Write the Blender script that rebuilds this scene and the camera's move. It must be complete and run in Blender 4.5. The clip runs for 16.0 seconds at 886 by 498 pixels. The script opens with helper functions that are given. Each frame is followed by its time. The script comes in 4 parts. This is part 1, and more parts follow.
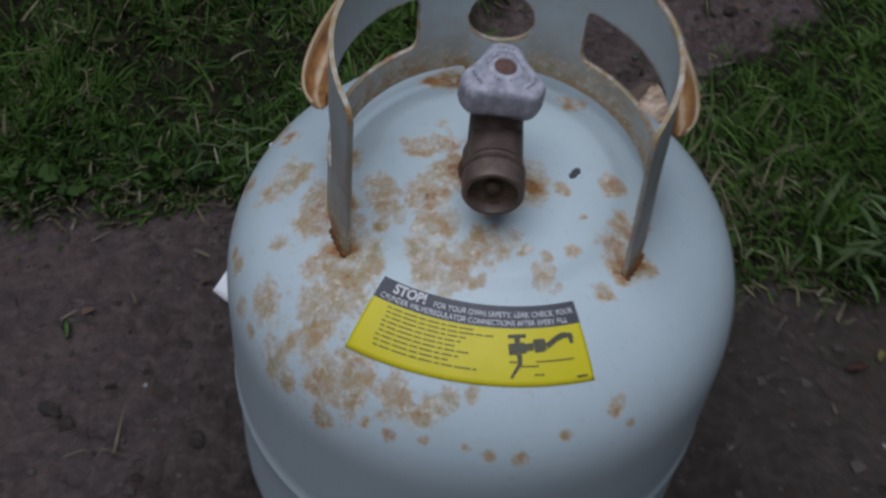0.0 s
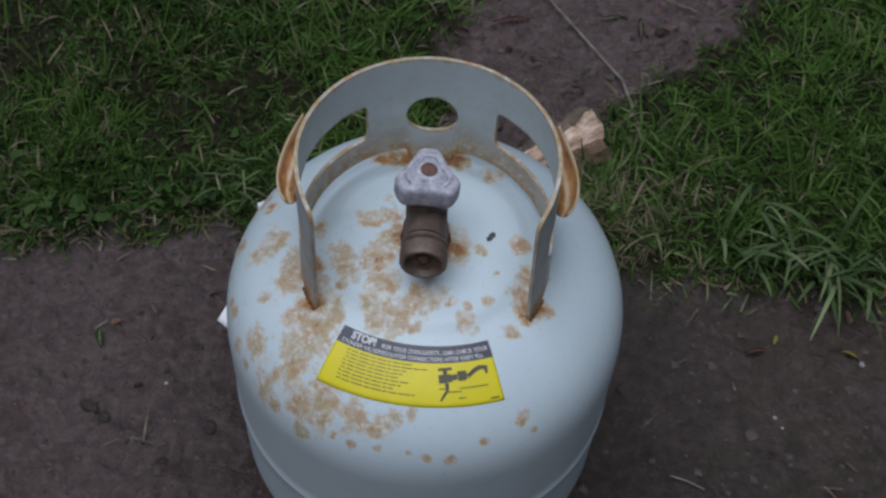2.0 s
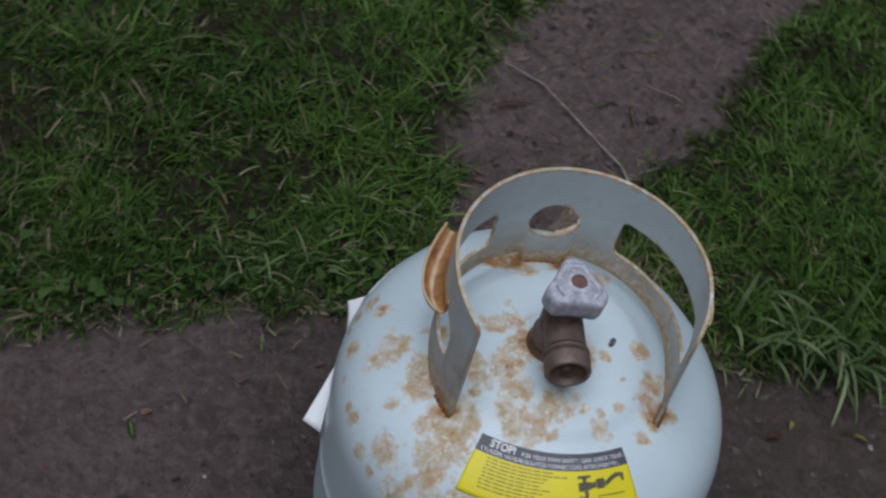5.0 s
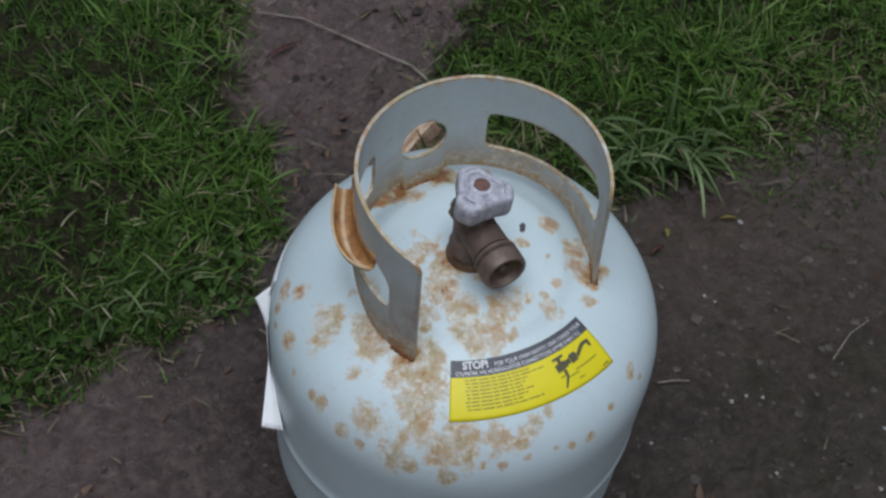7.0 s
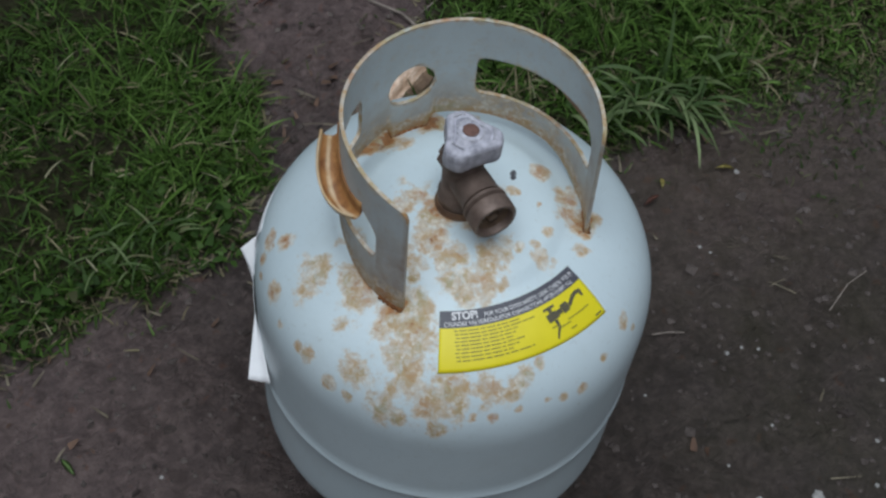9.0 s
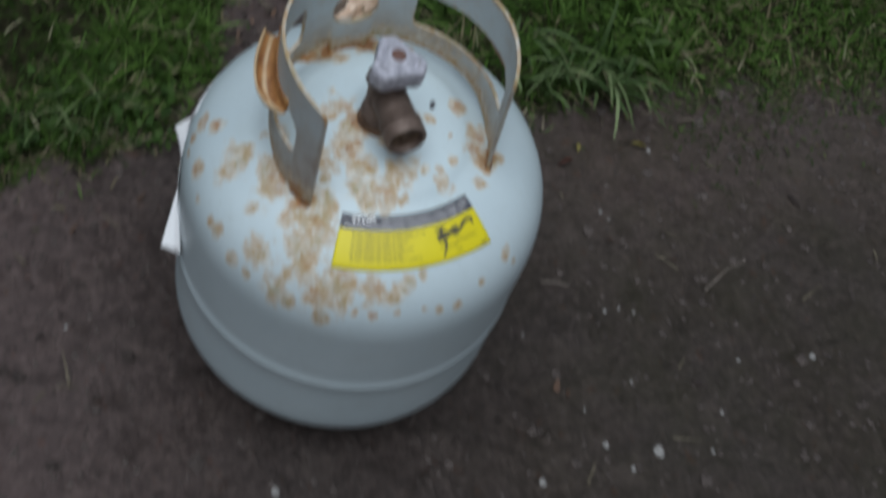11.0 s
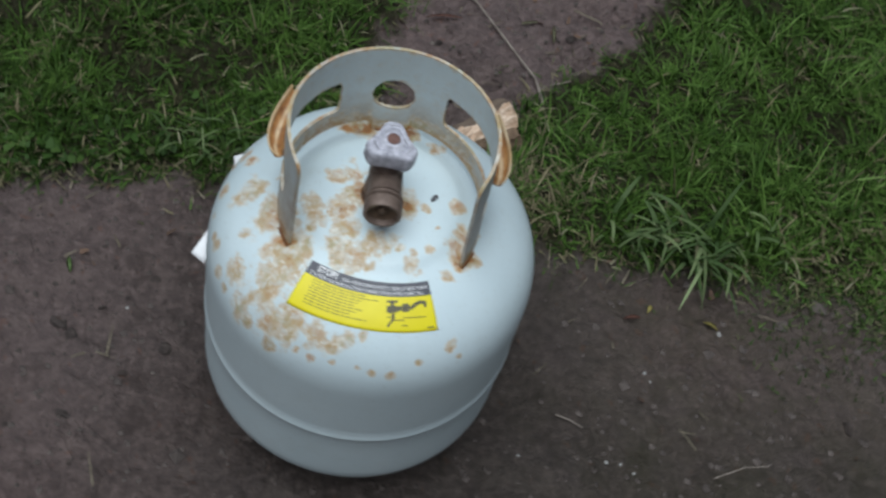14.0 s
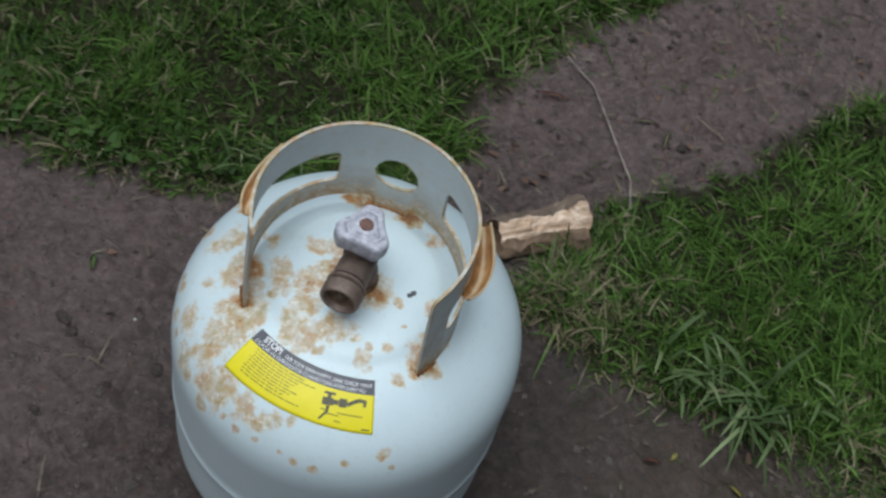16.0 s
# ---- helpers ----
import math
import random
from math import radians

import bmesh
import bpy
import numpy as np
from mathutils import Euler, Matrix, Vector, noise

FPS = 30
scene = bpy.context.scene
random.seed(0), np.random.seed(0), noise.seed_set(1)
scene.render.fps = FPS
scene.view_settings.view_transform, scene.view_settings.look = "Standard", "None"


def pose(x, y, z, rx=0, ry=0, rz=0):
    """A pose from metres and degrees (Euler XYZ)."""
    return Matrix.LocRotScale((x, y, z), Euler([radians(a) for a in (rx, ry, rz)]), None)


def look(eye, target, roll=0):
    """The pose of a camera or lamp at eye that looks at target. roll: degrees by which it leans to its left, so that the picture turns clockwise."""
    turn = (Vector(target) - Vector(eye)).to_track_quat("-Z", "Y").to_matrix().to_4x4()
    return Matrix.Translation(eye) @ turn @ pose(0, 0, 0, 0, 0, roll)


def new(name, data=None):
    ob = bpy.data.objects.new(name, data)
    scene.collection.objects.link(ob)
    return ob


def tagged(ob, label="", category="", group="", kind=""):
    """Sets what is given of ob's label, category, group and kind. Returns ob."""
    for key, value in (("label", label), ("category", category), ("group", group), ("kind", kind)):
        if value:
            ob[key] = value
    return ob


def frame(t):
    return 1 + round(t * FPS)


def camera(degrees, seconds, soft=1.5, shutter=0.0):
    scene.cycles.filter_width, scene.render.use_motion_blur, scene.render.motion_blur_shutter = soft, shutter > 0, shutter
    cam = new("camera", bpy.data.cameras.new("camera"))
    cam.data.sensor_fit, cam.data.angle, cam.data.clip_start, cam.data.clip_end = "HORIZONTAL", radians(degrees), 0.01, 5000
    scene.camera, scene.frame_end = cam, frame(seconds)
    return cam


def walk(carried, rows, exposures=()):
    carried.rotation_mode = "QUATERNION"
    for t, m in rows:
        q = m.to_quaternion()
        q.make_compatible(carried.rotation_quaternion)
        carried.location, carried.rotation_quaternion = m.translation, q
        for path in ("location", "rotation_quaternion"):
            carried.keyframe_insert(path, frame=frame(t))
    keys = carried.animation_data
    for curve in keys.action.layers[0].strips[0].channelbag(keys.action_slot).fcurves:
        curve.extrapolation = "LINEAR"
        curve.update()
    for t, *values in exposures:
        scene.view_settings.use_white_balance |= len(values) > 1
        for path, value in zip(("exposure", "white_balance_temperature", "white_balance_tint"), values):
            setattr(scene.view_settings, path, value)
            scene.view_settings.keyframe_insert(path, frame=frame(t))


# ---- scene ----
cam = camera(37.5, 16.0, soft=2.6, shutter=0.5)
PATH = [
    (0, (0.077, 0.012, 0.884), (-0.009, 1.282, -0.658), 4.8),
    (0.5, (0.08, -0.028, 1.079), (0.024, 1.089, -0.579), 3.0),
    (1, (0.101, -0.044, 1.134), (0.033, 1.131, -0.483), 1.0),
    (1.5, (0.117, -0.061, 1.122), (0.04, 1.124, -0.487), 1.7),
    (2, (0.123, -0.046, 1.113), (0.031, 1.122, -0.508), 2.8),
    (2.5, (0.12, -0.025, 1.096), (0.014, 1.128, -0.534), 4.2),
    (3, (0.145, -0.025, 1.112), (0.022, 1.133, -0.514), 2.4),
    (3.5, (0.148, -0.04, 1.129), (0.025, 1.147, -0.476), 4.8),
    (4, (0.095, -0.048, 1.13), (0.015, 1.179, -0.447), 9.2),
    (4.2, (0.039, -0.059, 1.123), (0.033, 1.2, -0.431), 14.8),
    (6.3, (-0.215, 0.031, 1.124), (0.299, 1.126, -0.469), 4.9),
    (6.5, (-0.224, 0.012, 1.127), (0.315, 1.108, -0.458), 4.9),
    (7, (-0.216, 0.003, 1.122), (0.331, 1.077, -0.473), 4.5),
    (7.5, (-0.215, 0.007, 1.11), (0.324, 1.053, -0.507), 4.6),
    (8, (-0.212, 0.007, 1.102), (0.321, 1.036, -0.528), 4.6),
    (10.3, (-0.204, 0.009, 1.1), (0.328, 1.026, -0.538), 5.2),
    (10.5, (-0.207, 0.005, 1.096), (0.338, 0.994, -0.555), 7.6),
    (11, (-0.214, -0.073, 1.168), (0.389, 0.86, -0.494), 19.7),
    (11.2, (-0.224, -0.12, 1.193), (0.337, 0.759, -0.514), 20.4),
    (11.5, (-0.234, -0.184, 1.249), (0.305, 0.837, -0.385), 16.6),
    (12, (-0.184, -0.262, 1.296), (0.204, 0.965, -0.234), 11.3),
    (12.5, (-0.064, -0.347, 1.282), (0.19, 0.943, -0.225), 11.8),
    (13, (-0.017, -0.297, 1.272), (0.152, 0.949, -0.284), 10.3),
    (13.5, (-0.007, -0.2, 1.267), (0.168, 1.005, -0.319), 12.2),
    (14, (0.066, -0.197, 1.266), (0.174, 0.975, -0.352), 15.1),
    (14.5, (0.173, -0.198, 1.257), (0.125, 1.012, -0.335), 14.9),
    (15, (0.186, -0.124, 1.25), (0.01, 1.045, -0.363), 14.8),
    (15.5, (0.201, -0.026, 1.237), (0.064, 1.09, -0.417), 16.7),
    (16, (0.239, -0.047, 1.26), (0.02, 1.073, -0.382), 15.5),
]
EXPOSURES = [(0.0, -0.27, 5980, 15), (0.6, -0.30, 5980, 15), (1.5, -0.08, 6000, 15), (2.5, 0.08, 6020, 15), (4.2, 0.08, 6070, 15), (7.0, 0.26, 6160, 11), (10.5, 0.22, 6200, 9), (11.0, 0.17, 6210, 9), (11.5, 0.36, 6220, 9), (12.5, 0.55, 6260, 7), (16.0, 0.58, 6260, 7)]
walk(cam, [(t, look(eye, target, roll)) for t, eye, target, roll in PATH], EXPOSURES)

# ---- light ----
world = bpy.data.worlds.new("overcast_evening")
scene.world = world
world.use_nodes = True
wn, wl = world.node_tree.nodes, world.node_tree.links
sky = wn.new("ShaderNodeTexSky")
sky.sky_type, sky.sun_disc = "NISHITA", False
sky.sun_elevation, sky.sun_rotation = radians(62), radians(200)
sky.air_density, sky.dust_density, sky.ozone_density = 1.2, 4.0, 1.0
soft_sky = wn.new("ShaderNodeHueSaturation")
soft_sky.inputs["Saturation"].default_value = 0.80
wl.new(sky.outputs["Color"], soft_sky.inputs["Color"])
wl.new(soft_sky.outputs["Color"], wn["Background"].inputs["Color"])
wn["Background"].inputs["Strength"].default_value = 0.015

sun_data = bpy.data.lights.new("sun", "SUN")
sun_data.energy, sun_data.angle, sun_data.color = 2.2, radians(52), (0.93, 0.975, 1.0)
sun = new("sun", sun_data)
sun.matrix_basis = look((-0.3, -0.1, 4.0), (0.1, 0.5, 0.0))


# ---- materials ----
def material(name, rough=0.7, metal=0.0, spec=0.5):
    mat = bpy.data.materials.new(name)
    mat.use_nodes = True
    tree = mat.node_tree
    shader = tree.nodes["Principled BSDF"]
    shader.inputs["Roughness"].default_value = rough
    shader.inputs["Metallic"].default_value = metal
    shader.inputs["Specular IOR Level"].default_value = spec
    return mat, tree, shader


def node(tree, kind, **values):
    n = tree.nodes.new("ShaderNode" + kind)
    for key, value in values.items():
        n.inputs[key.replace("_", " ")].default_value = value
    return n


def noise_at(tree, scale, detail=4.0, rough=0.55, distort=0.0, coords="Object"):
    pos = tree.nodes.new("ShaderNodeTexCoord")
    n = node(tree, "TexNoise", Scale=scale, Detail=detail, Roughness=rough, Distortion=distort)
    tree.links.new(pos.outputs[coords], n.inputs["Vector"])
    return n.outputs["Fac"]


def ramp(tree, fac, *stops):
    r = tree.nodes.new("ShaderNodeValToRGB")
    while len(r.color_ramp.elements) < len(stops):
        r.color_ramp.elements.new(0.5)
    for e, (at, c) in zip(r.color_ramp.elements, stops):
        e.position = at
        e.color = (c, c, c, 1) if isinstance(c, float) else (*c, 1)
    tree.links.new(fac, r.inputs["Fac"])
    return r.outputs["Color"]


def mix(tree, fac, a, b, blend="MIX"):
    m = tree.nodes.new("ShaderNodeMix")
    m.data_type, m.blend_type = "RGBA", blend
    for socket, value in ((m.inputs[0], fac), (m.inputs[6], a), (m.inputs[7], b)):
        if isinstance(value, (int, float)):
            socket.default_value = value
        elif isinstance(value, tuple):
            socket.default_value = (*value, 1)
        else:
            tree.links.new(value, socket)
    return m.outputs[2]


def sums(tree, op, a, b, clamp=False):
    m = tree.nodes.new("ShaderNodeMath")
    m.operation, m.use_clamp = op, clamp
    for socket, value in ((m.inputs[0], a), (m.inputs[1], b)):
        if isinstance(value, (int, float)):
            socket.default_value = value
        else:
            tree.links.new(value, socket)
    return m.outputs[0]


def bump(tree, shader, height, strength, distance):
    b = node(tree, "Bump", Strength=strength, Distance=distance)
    tree.links.new(height, b.inputs["Height"])
    tree.links.new(b.outputs["Normal"], shader.inputs["Normal"])


def attribute(tree, name):
    a = tree.nodes.new("ShaderNodeAttribute")
    a.attribute_name = name
    return a.outputs["Fac"]


def voronoi_at(tree, scale, warp=0.0, warp_scale=60.0):
    """Distance to the nearest of many scattered points, 0 at the point, on slightly warped coordinates."""
    pos = tree.nodes.new("ShaderNodeTexCoord")
    v = node(tree, "TexVoronoi", Scale=scale, Randomness=1.0)
    n = node(tree, "TexNoise", Scale=warp_scale, Detail=3.0, Roughness=0.6)
    tree.links.new(pos.outputs["Object"], n.inputs["Vector"])
    shift = tree.nodes.new("ShaderNodeVectorMath")
    shift.operation = "MULTIPLY_ADD"
    tree.links.new(n.outputs["Color"], shift.inputs[0])
    shift.inputs[1].default_value = (warp, warp, warp)
    tree.links.new(pos.outputs["Object"], shift.inputs[2])
    tree.links.new(shift.outputs["Vector"], v.inputs["Vector"])
    return v.outputs["Distance"]


def painted_steel(name):
    """Pale blue-grey enamel; where the attribute 'rust' rises, blisters of rust break through and grow together."""
    mat, t, s = material(name, 0.42)
    cloud = noise_at(t, 9.0, 5.0)
    paint = ramp(t, cloud, (0.3, (0.53, 0.635, 0.685)), (0.7, (0.59, 0.69, 0.735)))
    speck = ramp(t, noise_at(t, 260.0, 2.0), (0.64, 0.0), (0.71, 1.0))
    grime = ramp(t, noise_at(t, 28.0, 6.0, 0.7), (0.50, 0.0), (0.80, 0.30))
    paint = mix(t, grime, paint, (0.44, 0.50, 0.50))
    paint = mix(t, sums(t, "MULTIPLY", speck, 0.14), paint, (0.24, 0.20, 0.15))
    stain = sums(t, "MULTIPLY", attribute(t, "grime"), ramp(t, noise_at(t, 55.0, 5.0, 0.65), (0.30, 0.50), (0.70, 1.0)))
    paint = mix(t, sums(t, "MULTIPLY", stain, 0.88), paint, ramp(t, noise_at(t, 30.0, 4.0), (0.35, (0.24, 0.135, 0.07)), (0.65, (0.33, 0.255, 0.175))))
    rust = attribute(t, "rust")
    big = sums(t, "SUBTRACT", 0.45, voronoi_at(t, 105.0, 0.010, 90.0))
    small = sums(t, "SUBTRACT", 0.45, voronoi_at(t, 300.0, 0.006, 160.0))
    rough_edge = sums(t, "SUBTRACT", noise_at(t, 150.0, 5.0, 0.7, 0.3), 0.5)
    broad = sums(t, "SUBTRACT", noise_at(t, 48.0, 3.0, 0.6), 0.5)
    edge = sums(t, "ADD", sums(t, "ADD", rust, sums(t, "MULTIPLY", big, 0.32)), sums(t, "ADD", sums(t, "MULTIPLY", small, 0.30), sums(t, "ADD", sums(t, "MULTIPLY", rough_edge, 1.05), sums(t, "MULTIPLY", broad, 0.55))))
    gate = ramp(t, rust, (0.03, 0.0), (0.12, 1.0))
    film = sums(t, "MULTIPLY", gate, ramp(t, edge, (0.00, 0.0), (0.13, 0.25), (0.24, 0.66), (0.42, 0.92)))
    flaked = ramp(t, noise_at(t, 115.0, 6.0, 0.72, 0.5), (0.42, 1.0), (0.53, 0.82), (0.66, 0.40))
    film = sums(t, "MULTIPLY", film, flaked)
    orange = ramp(t, noise_at(t, 26.0, 3.0), (0.38, (0.40, 0.195, 0.070)), (0.52, (0.42, 0.270, 0.105)), (0.64, (0.35, 0.28, 0.115)))
    mottle = ramp(t, noise_at(t, 170.0, 6.0, 0.75, 0.4), (0.38, (0.42, 0.290, 0.160)), (0.50, (0.59, 0.51, 0.39)), (0.60, (0.68, 0.65, 0.58)))
    rings = ramp(t, voronoi_at(t, 170.0, 0.012, 120.0), (0.38, 0.0), (0.58, 0.55), (0.74, 0.70))
    inside = mix(t, rings, mottle, (0.45, 0.315, 0.175))
    deep = sums(t, "ADD", edge, sums(t, "MULTIPLY", sums(t, "SUBTRACT", noise_at(t, 75.0, 4.0, 0.65), 0.5), 1.2))
    film_colour = mix(t, ramp(t, deep, (0.42, 0.0), (0.68, 0.95)), inside, orange)
    pits = sums(t, "MULTIPLY", ramp(t, noise_at(t, 330.0, 3.0, 0.6), (0.66, 0.0), (0.74, 0.7)), ramp(t, rust, (0.12, 0.0), (0.40, 1.0)))
    film_colour = mix(t, pits, film_colour, (0.17, 0.09, 0.045))
    core = ramp(t, edge, (0.78, 0.0), (1.02, 1.0))
    core_colour = ramp(t, noise_at(t, 80.0, 5.0, 0.7), (0.3, (0.13, 0.045, 0.016)), (0.55, (0.37, 0.155, 0.045)), (0.75, (0.47, 0.27, 0.10)))
    colour = mix(t, film, paint, film_colour)
    colour = mix(t, sums(t, "MULTIPLY", core, 0.9), colour, core_colour)
    t.links.new(colour, s.inputs["Base Color"])
    t.links.new(sums(t, "ADD", 0.40, sums(t, "MULTIPLY", film, 0.35)), s.inputs["Roughness"])
    height = sums(t, "ADD", sums(t, "MULTIPLY", film, -0.35), sums(t, "MULTIPLY", noise_at(t, 190.0, 3.0), 0.5))
    bump(t, s, height, 0.35, 0.0012)
    return mat


def speckled(name, low, high, scale, rough=0.8, metal=0.0, bumps=0.4, depth=0.001, spec=0.4, fine=6.0):
    mat, t, s = material(name, rough, metal, spec)
    n = noise_at(t, scale, fine, 0.65)
    t.links.new(ramp(t, n, (0.32, low), (0.70, high)), s.inputs["Base Color"])
    bump(t, s, noise_at(t, scale * 3, 4.0), bumps, depth)
    return mat


def blades(name, dark, mid, light, straw, share):
    """Grass: each blade has a shade of its own, each tuft a tone, with lusher and drier patches over the lawn."""
    mat, t, s = material(name, 0.62, 0.0, 0.14)
    geo = t.nodes.new("ShaderNodeNewGeometry")
    rnd = geo.outputs["Random Per Island"]
    shade = sums(t, "ADD", sums(t, "MULTIPLY", rnd, 0.62), sums(t, "MULTIPLY", attribute(t, "tone"), 0.38))
    green = ramp(t, shade, (0.10, dark), (0.48, mid), (0.80, light), (0.95, tuple(min(1.0, 1.5 * c + 0.02) for c in light)))
    patch = noise_at(t, 7.0, 4.0)
    green = mix(t, ramp(t, patch, (0.44, 0.0), (0.62, 0.60)), green, mix(t, 0.45, green, light))
    dry = sums(t, "ADD", attribute(t, "dry"), sums(t, "SUBTRACT", noise_at(t, 23.0, 3.0), 0.5))
    pick = ramp(t, sums(t, "ADD", sums(t, "FRACT", sums(t, "MULTIPLY", rnd, 17.3), 0.0), sums(t, "MULTIPLY", dry, 0.8)), (1.0 - share, 0.0), (1.04 - share, 1.0))
    withered = mix(t, ramp(t, sums(t, "FRACT", sums(t, "MULTIPLY", rnd, 91.7), 0.0), (0.3, 0.0), (0.9, 1.0)), straw, tuple(0.42 * c for c in straw))
    t.links.new(mix(t, pick, green, withered), s.inputs["Base Color"])
    return mat


ENAMEL = painted_steel("weathered_enamel")


def soil_material():
    """Trodden damp earth: random dark patches, lighter dried crusts, rusty bits of leaf and pale grit."""
    mat, t, s = material("damp_soil", 0.8, 0.0, 0.5)
    wide = noise_at(t, 5.0, 5.0, 0.6)
    fine = noise_at(t, 85.0, 7.0, 0.72)
    soil = ramp(t, fine, (0.30, (0.030, 0.0225, 0.020)), (0.50, (0.076, 0.058, 0.052)), (0.72, (0.162, 0.125, 0.113)))
    soil = mix(t, ramp(t, wide, (0.35, 0.0), (0.7, 0.45)), soil, (0.075, 0.060, 0.057))
    # dark patches from noise alone, not tied to the relief
    hollow = ramp(t, noise_at(t, 30.0, 5.0, 0.65, 0.8), (0.36, 0.65), (0.47, 0.0))
    soil = mix(t, hollow, soil, (0.030, 0.022, 0.018))
    crust = ramp(t, noise_at(t, 22.0, 4.0, 0.6, 0.6), (0.54, 0.0), (0.68, 0.50))
    soil = mix(t, crust, soil, (0.135, 0.106, 0.094))
    leafy = ramp(t, noise_at(t, 62.0, 3.0, 0.5, 0.5), (0.655, 0.0), (0.69, 0.7))
    soil = mix(t, leafy, soil, (0.095, 0.050, 0.034))
    moss = ramp(t, noise_at(t, 14.0, 5.0, 0.65), (0.36, 0.15), (0.66, 0.75))
    soil = mix(t, sums(t, "MULTIPLY", moss, attribute(t, "moss")), soil, mix(t, 0.70, soil, (0.046, 0.043, 0.022)))
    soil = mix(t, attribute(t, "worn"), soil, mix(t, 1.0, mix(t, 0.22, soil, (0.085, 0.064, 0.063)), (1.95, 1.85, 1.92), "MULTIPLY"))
    grit = ramp(t, voronoi_at(t, 70.0), (0.055, 0.8), (0.085, 0.0))
    grit = sums(t, "MULTIPLY", grit, ramp(t, noise_at(t, 40.0, 2.0), (0.56, 0.0), (0.60, 1.0)))
    soil = mix(t, grit, soil, (0.26, 0.23, 0.21))
    thatch = ramp(t, noise_at(t, 95.0, 5.0, 0.7), (0.35, (0.017, 0.017, 0.009)), (0.7, (0.055, 0.053, 0.027)))
    far_grass = ramp(t, noise_at(t, 40.0, 6.0, 0.7), (0.35, (0.014, 0.024, 0.007)), (0.68, (0.038, 0.062, 0.018)))
    thatch = mix(t, attribute(t, "turf"), thatch, far_grass)
    t.links.new(mix(t, attribute(t, "lawn"), soil, thatch), s.inputs["Base Color"])
    t.links.new(ramp(t, wide, (0.3, 0.46), (0.7, 0.74)), s.inputs["Roughness"])
    t.links.new(ramp(t, attribute(t, "lawn"), (0.2, 0.5), (0.9, 0.15)), s.inputs["Specular IOR Level"])
    height = sums(t, "ADD", noise_at(t, 130.0, 6.0, 0.7), sums(t, "MULTIPLY", noise_at(t, 38.0, 4.0, 0.6, 0.5), 1.7))
    bump(t, s, height, 1.0, 0.012)
    return mat


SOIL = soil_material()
CLOD = speckled("soil_crumb", (0.045, 0.036, 0.033), (0.115, 0.094, 0.086), 60.0, 0.85, bumps=0.6, depth=0.002)
GRASS = blades("lawn_grass", (0.010, 0.022, 0.005), (0.032, 0.072, 0.010), (0.086, 0.154, 0.031), (0.19, 0.165, 0.10), 0.075)
BROAD = blades("broad_grass", (0.026, 0.050, 0.016), (0.064, 0.106, 0.038), (0.14, 0.182, 0.084), (0.22, 0.22, 0.12), 0.08)
HERB = blades("broad_weed", (0.012, 0.028, 0.006), (0.024, 0.054, 0.010), (0.048, 0.088, 0.020), (0.10, 0.11, 0.05), 0.10)
STRAW = speckled("dead_straw", (0.085, 0.070, 0.048), (0.22, 0.19, 0.135), 80.0, 0.8)
PALE_STRAW = speckled("bleached_blade", (0.12, 0.115, 0.065), (0.29, 0.275, 0.18), 45.0, 0.7)
LEAF_BIT = speckled("rotting_leaf", (0.060, 0.036, 0.026), (0.150, 0.088, 0.058), 45.0, 0.75)
TWIG = speckled("weathered_twig", (0.12, 0.098, 0.085), (0.28, 0.24, 0.21), 70.0, 0.85)
STONE = speckled("pale_stone", (0.17, 0.165, 0.16), (0.42, 0.41, 0.40), 120.0, 0.7)
BRASS = speckled("tarnished_brass", (0.095, 0.066, 0.055), (0.215, 0.160, 0.135), 85.0, 0.55, 0.3, 0.35, 0.0006)
BORE = speckled("dark_bore", (0.060, 0.040, 0.028), (0.17, 0.115, 0.078), 120.0, 0.7)
KNOB = speckled("scuffed_grey_plastic", (0.27, 0.27, 0.32), (0.60, 0.60, 0.68), 170.0, 0.5, 0.0, 0.5, 0.0008)
KNOB_LINE = speckled("worn_raised_lettering", (0.36, 0.36, 0.40), (0.50, 0.50, 0.54), 120.0, 0.5)
SCREW = speckled("rusty_screw", (0.095, 0.050, 0.042), (0.20, 0.110, 0.090), 160.0, 0.8)
BOSS = speckled("rusty_boss", (0.055, 0.030, 0.020), (0.20, 0.115, 0.065), 110.0, 0.8)
RUST = speckled("solid_rust", (0.085, 0.030, 0.012), (0.34, 0.145, 0.042), 75.0, 0.85, 0.0, 0.5, 0.0008)
YELLOW = speckled("label_yellow", (0.70, 0.600, 0.012), (0.78, 0.680, 0.02), 25.0, 0.45, bumps=0.05)
CHARCOAL = speckled("label_charcoal", (0.060, 0.062, 0.080), (0.085, 0.087, 0.108), 40.0, 0.45, bumps=0.05)
INK = speckled("label_ink", (0.075, 0.07, 0.045), (0.115, 0.105, 0.06), 90.0, 0.5, bumps=0.05)
FAINT_INK = speckled("label_small_print", (0.23, 0.20, 0.03), (0.32, 0.28, 0.035), 90.0, 0.5, bumps=0.05)
WHITE_INK = speckled("label_white_ink", (0.62, 0.62, 0.64), (0.72, 0.72, 0.74), 60.0, 0.5, bumps=0.05)
PAPER = speckled("white_paper", (0.78, 0.79, 0.82), (0.86, 0.87, 0.89), 30.0, 0.6, bumps=0.1)


